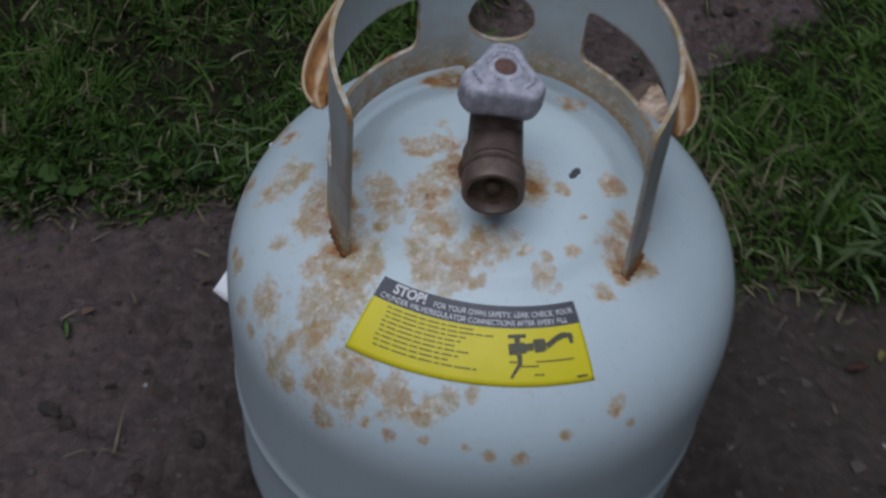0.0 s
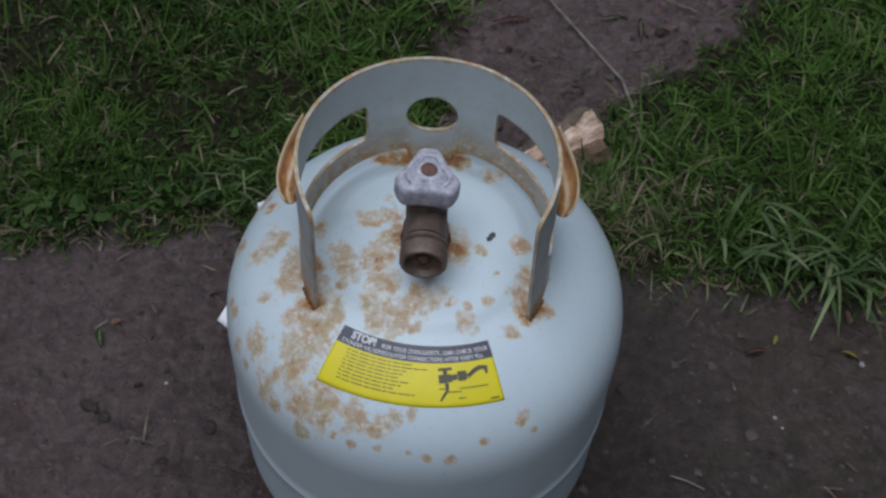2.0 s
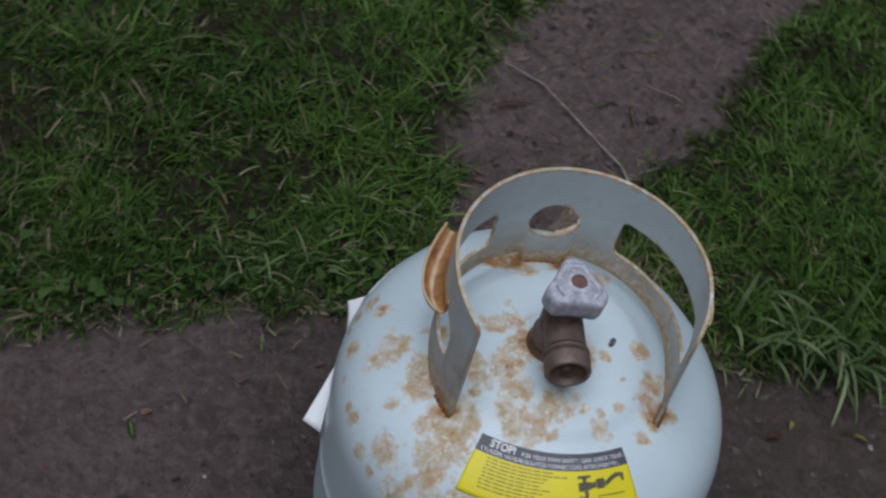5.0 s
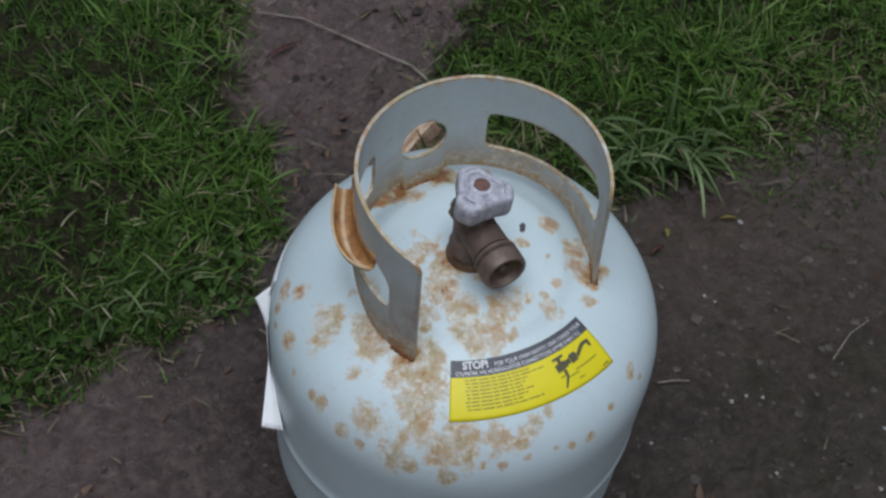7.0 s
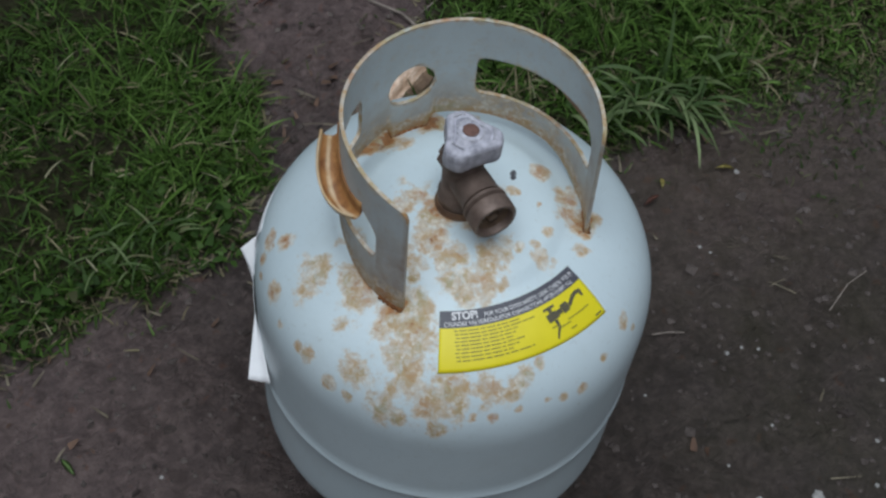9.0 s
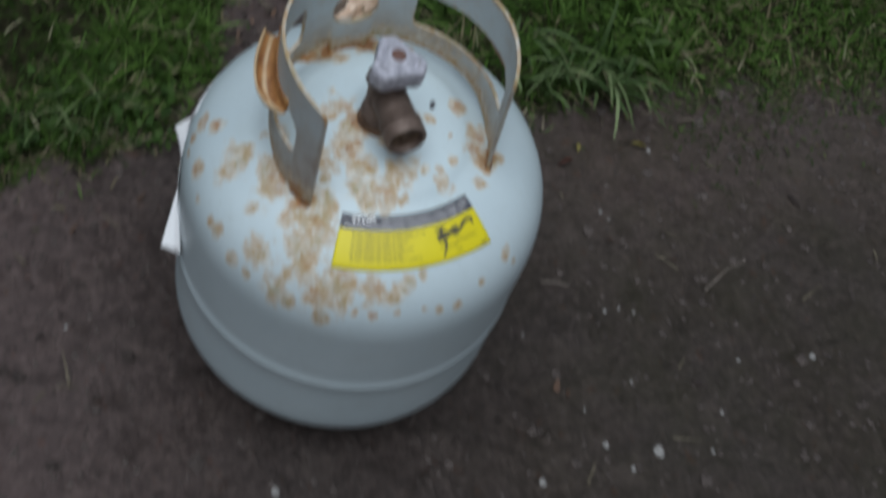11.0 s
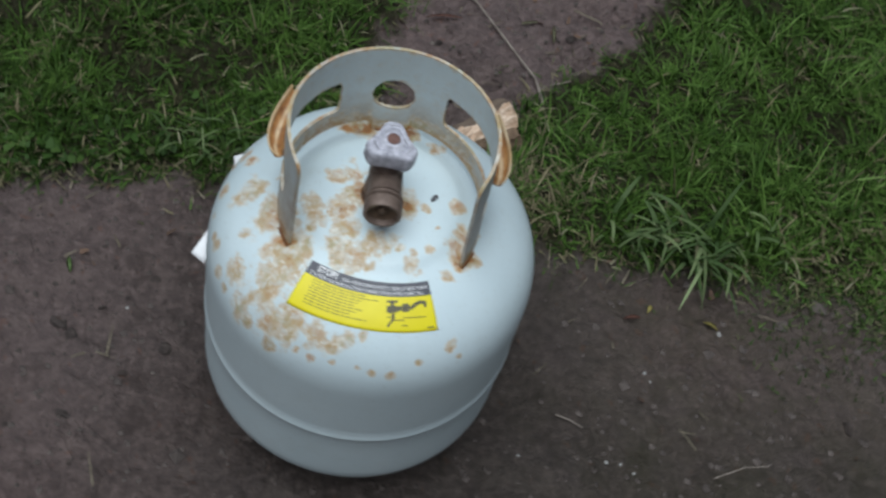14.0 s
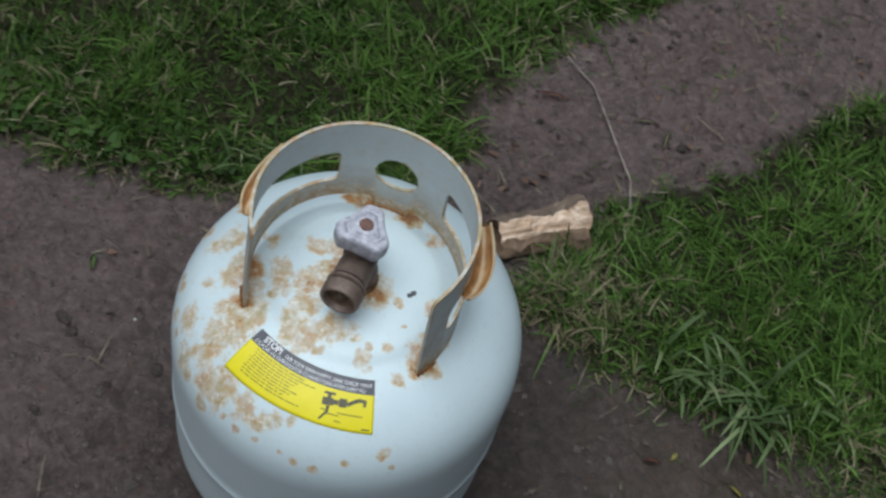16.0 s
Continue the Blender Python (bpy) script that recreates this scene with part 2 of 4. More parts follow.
def split_wood():
    mat, t, s = material("split_wood", 0.75, 0.0, 0.3)
    pos = t.nodes.new("ShaderNodeTexCoord")
    stretch = node(t, "Mapping", Scale=(9.0, 130.0, 130.0))
    t.links.new(pos.outputs["Object"], stretch.inputs["Vector"])
    grain = node(t, "TexNoise", Scale=1.0, Detail=5.0, Roughness=0.65)
    t.links.new(stretch.outputs["Vector"], grain.inputs["Vector"])
    wood = ramp(t, grain.outputs["Fac"], (0.32, (0.27, 0.165, 0.10)), (0.50, (0.56, 0.40, 0.29)), (0.68, (0.80, 0.66, 0.54)))
    blotch = ramp(t, noise_at(t, 32.0, 4.0, 0.6), (0.54, 0.0), (0.66, 0.8))
    t.links.new(mix(t, blotch, wood, (0.16, 0.095, 0.055)), s.inputs["Base Color"])
    bump(t, s, grain.outputs["Fac"], 0.7, 0.003)
    return mat


WOOD = split_wood()
BARK = speckled("weathered_wood", (0.085, 0.054, 0.036), (0.29, 0.20, 0.135), 42.0, 0.9, 0.0, 0.8, 0.002)
MUDDY = speckled("mud_stained_wood", (0.095, 0.070, 0.055), (0.22, 0.165, 0.125), 38.0, 0.85, 0.0, 0.6, 0.002)
ENDGRAIN = speckled("rough_end_grain", (0.075, 0.046, 0.030), (0.24, 0.150, 0.095), 60.0, 0.9, 0.0, 0.9, 0.002)


# ---- helpers ----
def mesh_of(bm, name, smooth=True):
    me = bpy.data.meshes.new(name)
    bmesh.ops.recalc_face_normals(bm, faces=bm.faces)
    for f in bm.faces:
        f.smooth = smooth
    bm.to_mesh(me)
    bm.free()
    return me


def part(name, bm, mat, parent=None, label="", smooth=True):
    ob = new(name, mesh_of(bm, name, smooth))
    ob.data.materials.append(mat)
    ob.parent = parent
    if label:
        tagged(ob, label)
    return ob


def arrays(name, verts, quads, mat, smooth=True, values=()):
    """A mesh from numpy arrays of vertices and faces, with float attributes per vertex."""
    me = bpy.data.meshes.new(name)
    verts, quads = np.asarray(verts, np.float32), np.asarray(quads, np.int32)
    me.vertices.add(len(verts))
    me.vertices.foreach_set("co", verts.ravel())
    n = quads.shape[1]
    me.loops.add(quads.size)
    me.loops.foreach_set("vertex_index", quads.ravel())
    me.polygons.add(len(quads))
    me.polygons.foreach_set("loop_start", np.arange(0, quads.size, n, dtype=np.int32))
    me.polygons.foreach_set("use_smooth", np.full(len(quads), smooth))
    me.update(calc_edges=True)
    for key, data in values:
        me.attributes.new(key, "FLOAT", "POINT").data.foreach_set("value", np.asarray(data, np.float32))
    me.materials.append(mat)
    return new(name, me)


def lathe(profile, segments, close_ends=False):
    """A bmesh turned about z from (radius, height) pairs."""
    bm = bmesh.new()
    rings = []
    for r, z in profile:
        if r < 1e-6:
            rings.append([bm.verts.new((0, 0, z))] * segments)
        else:
            rings.append([bm.verts.new((r * math.cos(2 * math.pi * i / segments), r * math.sin(2 * math.pi * i / segments), z)) for i in range(segments)])
    for a, b in zip(rings, rings[1:]):
        for i in range(segments):
            j = (i + 1) % segments
            face = [a[i], a[j], b[j], b[i]]
            face = [v for k, v in enumerate(face) if v not in face[:k]]
            if len(face) > 2:
                bm.faces.new(face)
    return bm


def paint_rust(ob, level, grime=None):
    """Writes the attribute 'rust' on a mesh: level(x, y, z) from 0, clean, to 1."""
    me = ob.data
    data = [level(*v.co) for v in me.vertices]
    me.attributes.new("rust", "FLOAT", "POINT").data.foreach_set("value", np.array(data, np.float32))
    if grime:
        data = [grime(*v.co) for v in me.vertices]
        me.attributes.new("grime", "FLOAT", "POINT").data.foreach_set("value", np.array(data, np.float32))


# ---- ground ----
LEFT_FRONT = ((-60, 0.2), (-3, 0.55), (-0.9, 0.62), (-0.4, 0.700), (-0.28, 0.722), (-0.167, 0.748), (-0.05, 0.775), (0.2, 0.86))
RIGHT_FRONT = ((0.1, 0.80), (0.19, 0.778), (0.25, 0.755), (0.31, 0.740), (0.39, 0.752), (0.48, 0.752), (0.57, 0.758), (0.72, 0.742), (1.0, 0.73), (3, 0.7), (60, 0.5))
PATH_LEFT = ((0.6, -0.30), (0.764, -0.06), (0.84, 0.0), (0.90, 0.045), (1.04, 0.038), (1.18, 0.075), (1.32, 0.16), (1.65, 0.36), (2.3, 0.75), (60, 30))
PATH_RIGHT = ((0.6, 0.14), (0.78, 0.165), (0.86, 0.185), (0.90, 0.215), (0.974, 0.238), (1.11, 0.36), (1.28, 0.45), (1.36, 0.53), (1.75, 0.80), (2.4, 1.3), (60, 34))


def along(points, v):
    xs, ys = zip(*points)
    return np.interp(v, xs, ys)


def lawn_depth(x, y):
    """Metres inside the grass (positive) or out on the bare soil (negative)."""
    x, y = np.asarray(x, float), np.asarray(y, float)
    wob = 0.010 * np.sin(x * 61 + 3 * np.sin(y * 23)) + 0.007 * np.sin(x * 143 + y * 97)
    left = np.minimum(y - along(LEFT_FRONT, x), along(PATH_LEFT, y) - x)
    right = np.minimum(y - along(RIGHT_FRONT, x), x - along(PATH_RIGHT, y))
    return np.maximum(left, right) + wob


def relief(x, y):
    """Height of the soil: trodden swells, clods and small pits, rougher along the path."""
    v = Vector((x, y, 0.0))
    z = 0.007 * noise.noise(v * 7.0) + 0.0055 * noise.noise(v * 24.0) + 0.0032 * noise.noise(v * 63.0) + 0.0018 * noise.noise(v * 120.0)
    z -= 0.012 * max(0.0, noise.noise(v * 30.0 + Vector((3, 9, 0))) - 0.30)
    z += 0.010 * max(0.0, noise.noise(v * 38.0 + Vector((8, 1, 0))) - 0.28)
    near = math.hypot(x - 0.067, y - 0.512)
    path = min(1.0, max(0.0, (y - 0.82) / 0.15))
    z *= 1.0 + 1.0 * path - 0.35 * min(1.0, max(0.0, (x - 0.15) / 0.2)) * (1 - path)
    z += path * (0.011 * (0.5 - abs(noise.noise(v * 21.0 + Vector((4, 2, 0))))) + 0.010 * max(0.0, noise.noise(v * 48.0 + Vector((1, 7, 0)))))
    z *= min(1.0, max(0.12, (near - 0.06) / 0.16))
    return z


def ground_sheet():
    fine_x = np.arange(-0.75, 1.151, 0.0055)
    fine_y = np.arange(0.1, 1.801, 0.0055)
    xs = np.concatenate(([-80, -30, -10, -4, -2.7, -2.4, -2, -1.3, -1.0, -0.85], fine_x, [1.25, 1.4, 1.8, 2.6, 3.0, 3.3, 5, 12, 30, 80]))
    ys = np.concatenate(([-80, -30, -10, -4, -1.5, -0.6, -0.2, 0.0], fine_y, [1.9, 2.1, 2.5, 3.0, 3.3, 6, 14, 35, 80]))
    gx, gy = np.meshgrid(xs, ys)
    gx, gy = gx.ravel(), gy.ravel()
    depth = lawn_depth(gx, gy)
    lawn = np.clip(depth / 0.035 + 0.35, 0, 1)
    gz = np.array([relief(a, b) if abs(a) < 3 and abs(b) < 3 else 0.0 for a, b in zip(gx, gy)]) + 0.012 * np.clip(depth / 0.06, 0, 1)
    w, h = len(xs), len(ys)
    i = (np.arange(h - 1)[:, None] * w + np.arange(w - 1)[None, :]).ravel()
    quads = np.stack((i, i + 1, i + w + 1, i + w), 1)
    near = np.clip(1.8 - np.hypot(gx - 0.1, gy - 0.7), 0, 1)
    moss = near * np.clip((gx - 0.10) / 0.3, 0, 1) * np.clip((0.95 - gy) / 0.2, 0, 1)
    # paler soil colour left and right of the cylinder, carried by worn
    beside = np.maximum(0.8 * np.clip((0.0 - gx) / 0.25, 0, 1), 0.5 * np.clip((gx - 0.22) / 0.2, 0, 1) * np.clip((gy - 0.48) / 0.15, 0, 1))
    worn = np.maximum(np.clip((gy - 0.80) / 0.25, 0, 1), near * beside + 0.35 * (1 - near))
    turf = np.clip(np.maximum(np.abs(gx - 0.3) - 2.7, gy - 3.0) / 0.3, 0, 1)
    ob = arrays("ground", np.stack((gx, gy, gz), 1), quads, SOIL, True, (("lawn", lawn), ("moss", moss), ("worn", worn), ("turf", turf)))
    return tagged(ob, "damp dark brown bare soil with thatch under the grass", "ground", kind="structure")


ground_sheet()


# ---- grass ----
def ribbon_field(name, base, heading, length, width, lean, curl, mat, dry, steps=4, tone=None):
    """Many tapering blades in one mesh: each a bent strip that rises from its base."""
    n = len(base)
    t = np.linspace(0, 1, steps + 1)[None, :]
    tilt = lean[:, None] + curl[:, None] * t
    ds = length[:, None] / steps
    flat = np.concatenate((np.zeros((n, 1)), np.cumsum(np.sin(tilt[:, :-1]) * ds, 1)), 1)
    rise = np.concatenate((np.zeros((n, 1)), np.cumsum(np.cos(tilt[:, :-1]) * ds, 1)), 1)
    hx, hy = np.cos(heading)[:, None], np.sin(heading)[:, None]
    cx, cy = base[:, 0:1] + hx * flat, base[:, 1:2] + hy * flat
    cz = np.maximum(base[:, 2:3] + rise, base[:, 2:3] * 0 + 0.003 + 0.004 * t)
    half = 0.5 * width[:, None] * np.sqrt(np.clip(1.02 - t ** 1.6, 0.02, 1))
    twist = np.random.uniform(-0.7, 0.7, (n, 1)) + t * np.random.uniform(-0.6, 0.6, (n, 1))
    sx, sy, sz = -hy * np.cos(twist) * half, hx * np.cos(twist) * half, np.sin(twist) * half
    lo = np.stack((cx - sx, cy - sy, cz - sz), 2)
    hi = np.stack((cx + sx, cy + sy, cz + sz), 2)
    verts = np.stack((lo, hi), 2).reshape(-1, 3)
    k = (np.arange(n)[:, None] * (steps + 1) + np.arange(steps)[None, :]).ravel() * 2
    quads = np.stack((k, k + 1, k + 3, k + 2), 1)
    tone = np.full(n, 0.5) if tone is None else tone
    return arrays(name, verts, quads, mat, True, (("dry", np.repeat(dry, 2 * (steps + 1))), ("tone", np.repeat(tone, 2 * (steps + 1)))))


LATTICE = np.random.RandomState(5).rand(64, 64)


def patchy(x, y, scale, shift=0.0):
    """Smooth random patches over the ground, from 0 to 1."""
    u, v = x * scale + 17.3 + shift, y * scale + 5.1 - shift
    i, j = np.floor(u).astype(int), np.floor(v).astype(int)
    fu, fv = u - i, v - j
    fu, fv = fu * fu * (3 - 2 * fu), fv * fv * (3 - 2 * fv)
    a, b = LATTICE[i % 64, j % 64], LATTICE[(i + 1) % 64, j % 64]
    c, d = LATTICE[i % 64, (j + 1) % 64], LATTICE[(i + 1) % 64, (j + 1) % 64]
    return (a * (1 - fu) + b * fu) * (1 - fv) + (c * (1 - fu) + d * fu) * fv


def lawn(name, label, x0, x1, y0, y1, tufts, blades_each, cover):
    """Tufts whose blades spread from a common foot, over a low cover of short scattered blades."""
    tx, ty = np.random.uniform(x0, x1, tufts), np.random.uniform(y0, y1, tufts)
    worn = np.clip((-0.02 - tx) / 0.25, 0, 1) * np.clip((1.25 - ty) / 0.3, 0, 1)
    vigour = np.clip(0.65 * patchy(tx, ty, 9.0) + 0.35 * patchy(tx, ty, 27.0, 3.0) - 0.14 * worn + 0.10 * np.clip((tx - 0.3) / 0.3, 0, 1), 0, 1)
    keep = (lawn_depth(tx, ty) > 0.004) & (np.random.rand(tufts) < 0.30 + 1.1 * vigour)
    tx, ty, vigour = tx[keep], ty[keep], vigour[keep]
    count = np.maximum(4, np.random.poisson(blades_each * (0.5 + vigour)))
    own = np.repeat(np.arange(len(tx)), count)
    spot_tone = np.clip(0.12 + 0.80 * vigour - 0.26 * np.clip((-0.02 - tx) / 0.28, 0, 1) + np.random.normal(0, 0.17, len(tx)), 0, 1)
    r = np.abs(np.random.normal(0, 0.0085, len(own)))
    a = np.random.uniform(0, 6.283, len(own))
    cx, cy = np.random.uniform(x0, x1, cover), np.random.uniform(y0, y1, cover)
    low = (lawn_depth(cx, cy) > 0.002) & (np.random.rand(cover) < 0.45 + 0.7 * patchy(cx, cy, 14.0, 7.0))
    cx, cy = cx[low], cy[low]
    m = len(cx)
    x, y = np.concatenate((tx[own] + r * np.cos(a), cx)), np.concatenate((ty[own] + r * np.sin(a), cy))
    n, k = len(x), len(own)
    d = lawn_depth(x, y)
    strength = np.concatenate((vigour[own], np.full(m, 0.12)))
    tone = np.concatenate((spot_tone[own], np.random.uniform(0.0, 0.5, m) * (1 - 0.6 * np.clip((-0.02 - cx) / 0.28, 0, 1))))
    swirl = 6.283 * patchy(x, y, 4.0, 11.0)
    heading = np.concatenate((a + np.random.normal(0, 0.7, k), np.random.uniform(0, 6.283, m)))
    heading = np.where(np.random.rand(n) < 0.25, swirl + np.random.normal(0, 0.5, n), heading)
    edge = (d < 0.035) & (np.random.rand(n) < 0.5)
    heading[edge] = np.random.normal(-1.57, 0.9, edge.sum())
    mossy = np.clip((x - 0.54) / 0.08, 0, 1) * np.clip((0.92 - y) / 0.12, 0, 1)
    length = np.random.gamma(8, 1 / 8, n) * (0.015 + 0.029 * strength) * (0.75 + 0.35 * np.clip(d / 0.12, 0, 1)) * (1 - 0.5 * mossy)
    long_one = np.random.rand(n) < 0.05
    length[long_one] *= 1.5
    lean = np.concatenate((0.15 + 45 * r + np.abs(np.random.normal(0, 0.28, k)), np.abs(np.random.normal(0.8, 0.35, m))))
    curl = np.random.uniform(0.2, 1.6, n)
    width = np.random.uniform(0.0010, 0.0029, n) * np.where(long_one, 1.4, 1.0)
    dry = np.clip(0.35 - d / 0.10, 0, 0.35) + 0.35 * np.clip(patchy(x, y, 8.0, 23.0) - 0.55, 0, 1) + 0.12 * np.clip((-0.10 - x) / 0.35, 0, 1) + 0.28 * mossy + 0.55 * np.exp(-((x - 0.25) ** 2 + (y - 0.80) ** 2) / 0.006)
    ob = ribbon_field(name, np.stack((x, y, 0.010 * np.clip(d / 0.06, 0, 1)), 1), heading, length, width, lean, curl, GRASS, dry, 4, tone)
    return tagged(ob, label, "grass", kind="stuff")


lawn("lawn_grass", "short uneven dark green grass with dry blades beside the dirt path", -0.80, 0.25, 0.66, 1.75, 4800, 15, 78000)
lawn("lawn_grass", "short lush green grass at the edge of bare soil", 0.14, 1.15, 0.66, 1.75, 4600, 15, 62000)
lawn("lawn_grass", "rough uneven grass further along the lawn", -2.60, -0.80, 0.50, 3.20, 4500, 10, 20000)
lawn("lawn_grass", "rough uneven grass further along the lawn", 1.15, 3.20, 0.66, 3.20, 4500, 10, 20000)
lawn("lawn_grass", "rough uneven grass beyond the dirt path", -0.80, 1.15, 1.75, 3.20, 4500, 10, 20000)


def bleached_blades():
    """Pale dead blades lying across the top of the grass."""
    count = 2600
    x, y = np.random.uniform(-0.75, 1.1, count), np.random.uniform(0.64, 1.7, count)
    d = lawn_depth(x, y)
    keep = (d > -0.01) & (np.random.rand(count) < 0.20 + 0.8 * np.clip(patchy(x, y, 11.0, 31.0) - 0.25, 0, 1) + 0.5 * (d < 0.04))
    x, y = x[keep], y[keep]
    n = len(x)
    z = 0.006 + np.random.uniform(0.0, 0.022, n) * np.clip(d[keep] / 0.04, 0, 1)
    ob = ribbon_field("dead_grass_blades", np.stack((x, y, z), 1), np.random.uniform(0, 6.283, n), np.random.gamma(4, 0.0045, n) + 0.005, np.random.uniform(0.0010, 0.0024, n),
                      np.random.uniform(0.5, 1.4, n), np.random.uniform(0.2, 1.6, n), PALE_STRAW, np.zeros(n), 4)
    return tagged(ob, "bleached dead grass blades lying in the lawn", "grass", kind="stuff")


bleached_blades()


def broad_tuft(cx, cy, count, reach, label, forward=-1.57, spread=1.0, wide=0.006):
    a = np.random.uniform(0, 2 * math.pi, count)
    r = np.sqrt(np.random.rand(count)) * 0.045
    base = np.stack((cx + r * np.cos(a) * 1.3, cy + r * np.sin(a) * 0.7, np.full(count, 0.020)), 1)
    heading = np.random.normal(forward, spread, count)
    length = np.random.uniform(0.55, 1.0, count) * reach
    ob = ribbon_field("grass_tuft", base, heading, length, np.random.uniform(0.55, 1.1, count) * wide, np.random.uniform(0.15, 0.8, count), np.random.uniform(0.7, 1.7, count), BROAD, np.zeros(count), 6, np.random.uniform(0.3, 0.9, count))
    return tagged(ob, label, "grass", kind="stuff")


broad_tuft(0.455, 0.780, 40, 0.102, "coarse broad-bladed grass tuft drooping onto the soil")
broad_tuft(0.385, 0.785, 22, 0.066, "coarse broad-bladed grass tuft at the lawn's edge")
broad_tuft(0.535, 0.795, 10, 0.060, "coarse broad-bladed grass tuft at the lawn's edge")
broad_tuft(0.475, 0.772, 8, 0.140, "long pale grass blades hanging over bare soil", spread=0.35, wide=0.0068)
broad_tuft(-0.155, 0.80, 30, 0.060, "small pale coarse grass tuft by the soil", wide=0.004)


def weed_patch():
    """Small round leaves low among the grass along the front edge of the lawn."""
    count = 260
    x = np.random.uniform(-0.62, 0.02, count)
    y = along(LEFT_FRONT, x) + np.abs(np.random.normal(0, 0.05, count)) + 0.005
    keep = along(PATH_LEFT, y) - x > 0.01
    x, y = x[keep], y[keep]
    n = len(x)
    length = np.random.uniform(0.007, 0.016, n)
    ob = ribbon_field("low_weeds", np.stack((x, y, np.random.uniform(0.012, 0.034, n)), 1), np.random.uniform(0, 6.28, n), length, length * 0.62,
                      np.random.uniform(0.9, 1.4, n), np.random.uniform(0.0, 0.5, n), HERB, np.zeros(n), 5)
    return tagged(ob, "small round green weed leaves among short grass", "weeds", kind="stuff")


weed_patch()


def seedling(x, y, leaves, reach, label):
    """A small weed: pairs of round leaves on short stalks round one foot."""
    a = np.arange(leaves) * 2.4
    base = np.stack((x + reach * 0.5 * np.cos(a), y + reach * 0.5 * np.sin(a), 0.010 + 0.008 * np.random.rand(leaves)), 1)
    size = np.random.uniform(0.5, 0.9, leaves) * reach
    ob = ribbon_field("weed_seedling", base, a, size, size * 0.6, np.random.uniform(0.9, 1.3, leaves), np.random.uniform(0.1, 0.5, leaves), HERB, np.full(leaves, -0.5), 6, np.full(leaves, 0.8))
    return tagged(ob, label, "weed")


seedling(-0.077, 0.770, 9, 0.017, "small green weed seedling on soil by the lawn")
seedling(-0.056, 0.760, 7, 0.014, "small green weed seedling on soil by the lawn")


# ---- the gas cylinder ----
BODY_R, DOME_H, DOME_Z, SEAM_Z, POWER = 0.154, 0.096, 0.2527, 0.172, 2.6
LEAN_X, LEAN_Y, PIVOT = 0.011, -0.0276, 0.33


def head_z(r):
    """Height of the upper head at radius r: a flat-topped dome with a low raised middle."""
    z = DOME_Z + DOME_H * max(0.0, 1 - (r / BODY_R) ** POWER) ** (1 / POWER)
    k = min(1.0, max(0.0, (0.079 - r) / 0.013))
    return z + 0.0028 * k * k * (3 - 2 * k) - 0.0008


def dome_z(x, y):
    """Height of the leaning shell above the point (x, y) of the cylinder's foot."""
    z = 0.33
    for _ in range(3):
        lx, ly = x - LEAN_X * (z - PIVOT), y - LEAN_Y * (z - PIVOT)
        z = head_z(math.hypot(lx, ly)) - LEAN_X * lx - LEAN_Y * ly
    return z


cylinder = tagged(new("gas_cylinder"), "pale blue-grey steel gas cylinder with rust blotches, standing on bare soil", "gas cylinder")
cylinder.matrix_basis = pose(0.067, 0.512, 0.0)

BLOTCHES = (
    (-0.117, -0.006, 0.0125), (-0.082, 0.006, 0.0078), (-0.059, -0.025, 0.011), (-0.092, -0.032, 0.0130), (-0.080, -0.047, 0.0105), (-0.085, -0.064, 0.0095),
    (-0.062, -0.065, 0.0085), (-0.071, -0.079, 0.0135), (-0.083, -0.091, 0.0147), (-0.088, -0.103, 0.0140), (-0.104, -0.106, 0.0110), (-0.116, -0.078, 0.0098),
    (-0.072, -0.123, 0.0120), (-0.055, -0.121, 0.0122), (-0.035, -0.132, 0.0109), (-0.009, -0.131, 0.0068), (-0.045, 0.011, 0.0070), (-0.029, 0.017, 0.0088),
    (0.021, -0.002, 0.0110), (-0.033, -0.020, 0.0103), (-0.028, -0.038, 0.0113), (-0.031, -0.061, 0.0098), (-0.014, -0.064, 0.0140), (-0.004, -0.068, 0.0078),
    (0.004, -0.047, 0.0112), (0.035, -0.065, 0.0073), (0.074, -0.036, 0.0095), (0.067, 0.006, 0.0056), (0.075, -0.018, 0.0080), (0.042, 0.070, 0.0080), (-0.049, -0.098, 0.0085),
)
SPOTS = (
    (-0.113, -0.052, 0.0068), (-0.018, -0.137, 0.0050), (-0.073, -0.132, 0.0060), (-0.050, -0.138, 0.0032), (0.022, -0.052, 0.0040), (0.035, -0.052, 0.0033),
    (0.048, -0.045, 0.0030), (0.040, -0.005, 0.0037), (0.068, -0.064, 0.0042), (0.019, -0.146, 0.0029), (0.035, -0.144, 0.0033), (-0.035, -0.143, 0.0034),
    (-0.017, -0.145, 0.0026), (0.006, -0.127, 0.0035), (-0.057, -0.044, 0.0036), (-0.139, -0.048, 0.0060), (-0.131, -0.072, 0.0050), (-0.124, 0.033, 0.0058),
    (-0.133, 0.046, 0.0058), (-0.141, 0.039, 0.0038), (-0.144, 0.006, 0.0058), (-0.146, 0.028, 0.0026), (-0.123, -0.086, 0.0032), (-0.142, -0.038, 0.0032),
    (-0.147, -0.016, 0.0030), (0.083, -0.112, 0.0046), (0.051, -0.020, 0.0018), (0.039, -0.058, 0.0022), (-0.095, -0.116, 0.0052), (0.058, -0.131, 0.0022), (0.092, -0.114, 0.0020), (0.007, -0.145, 0.0017),
)
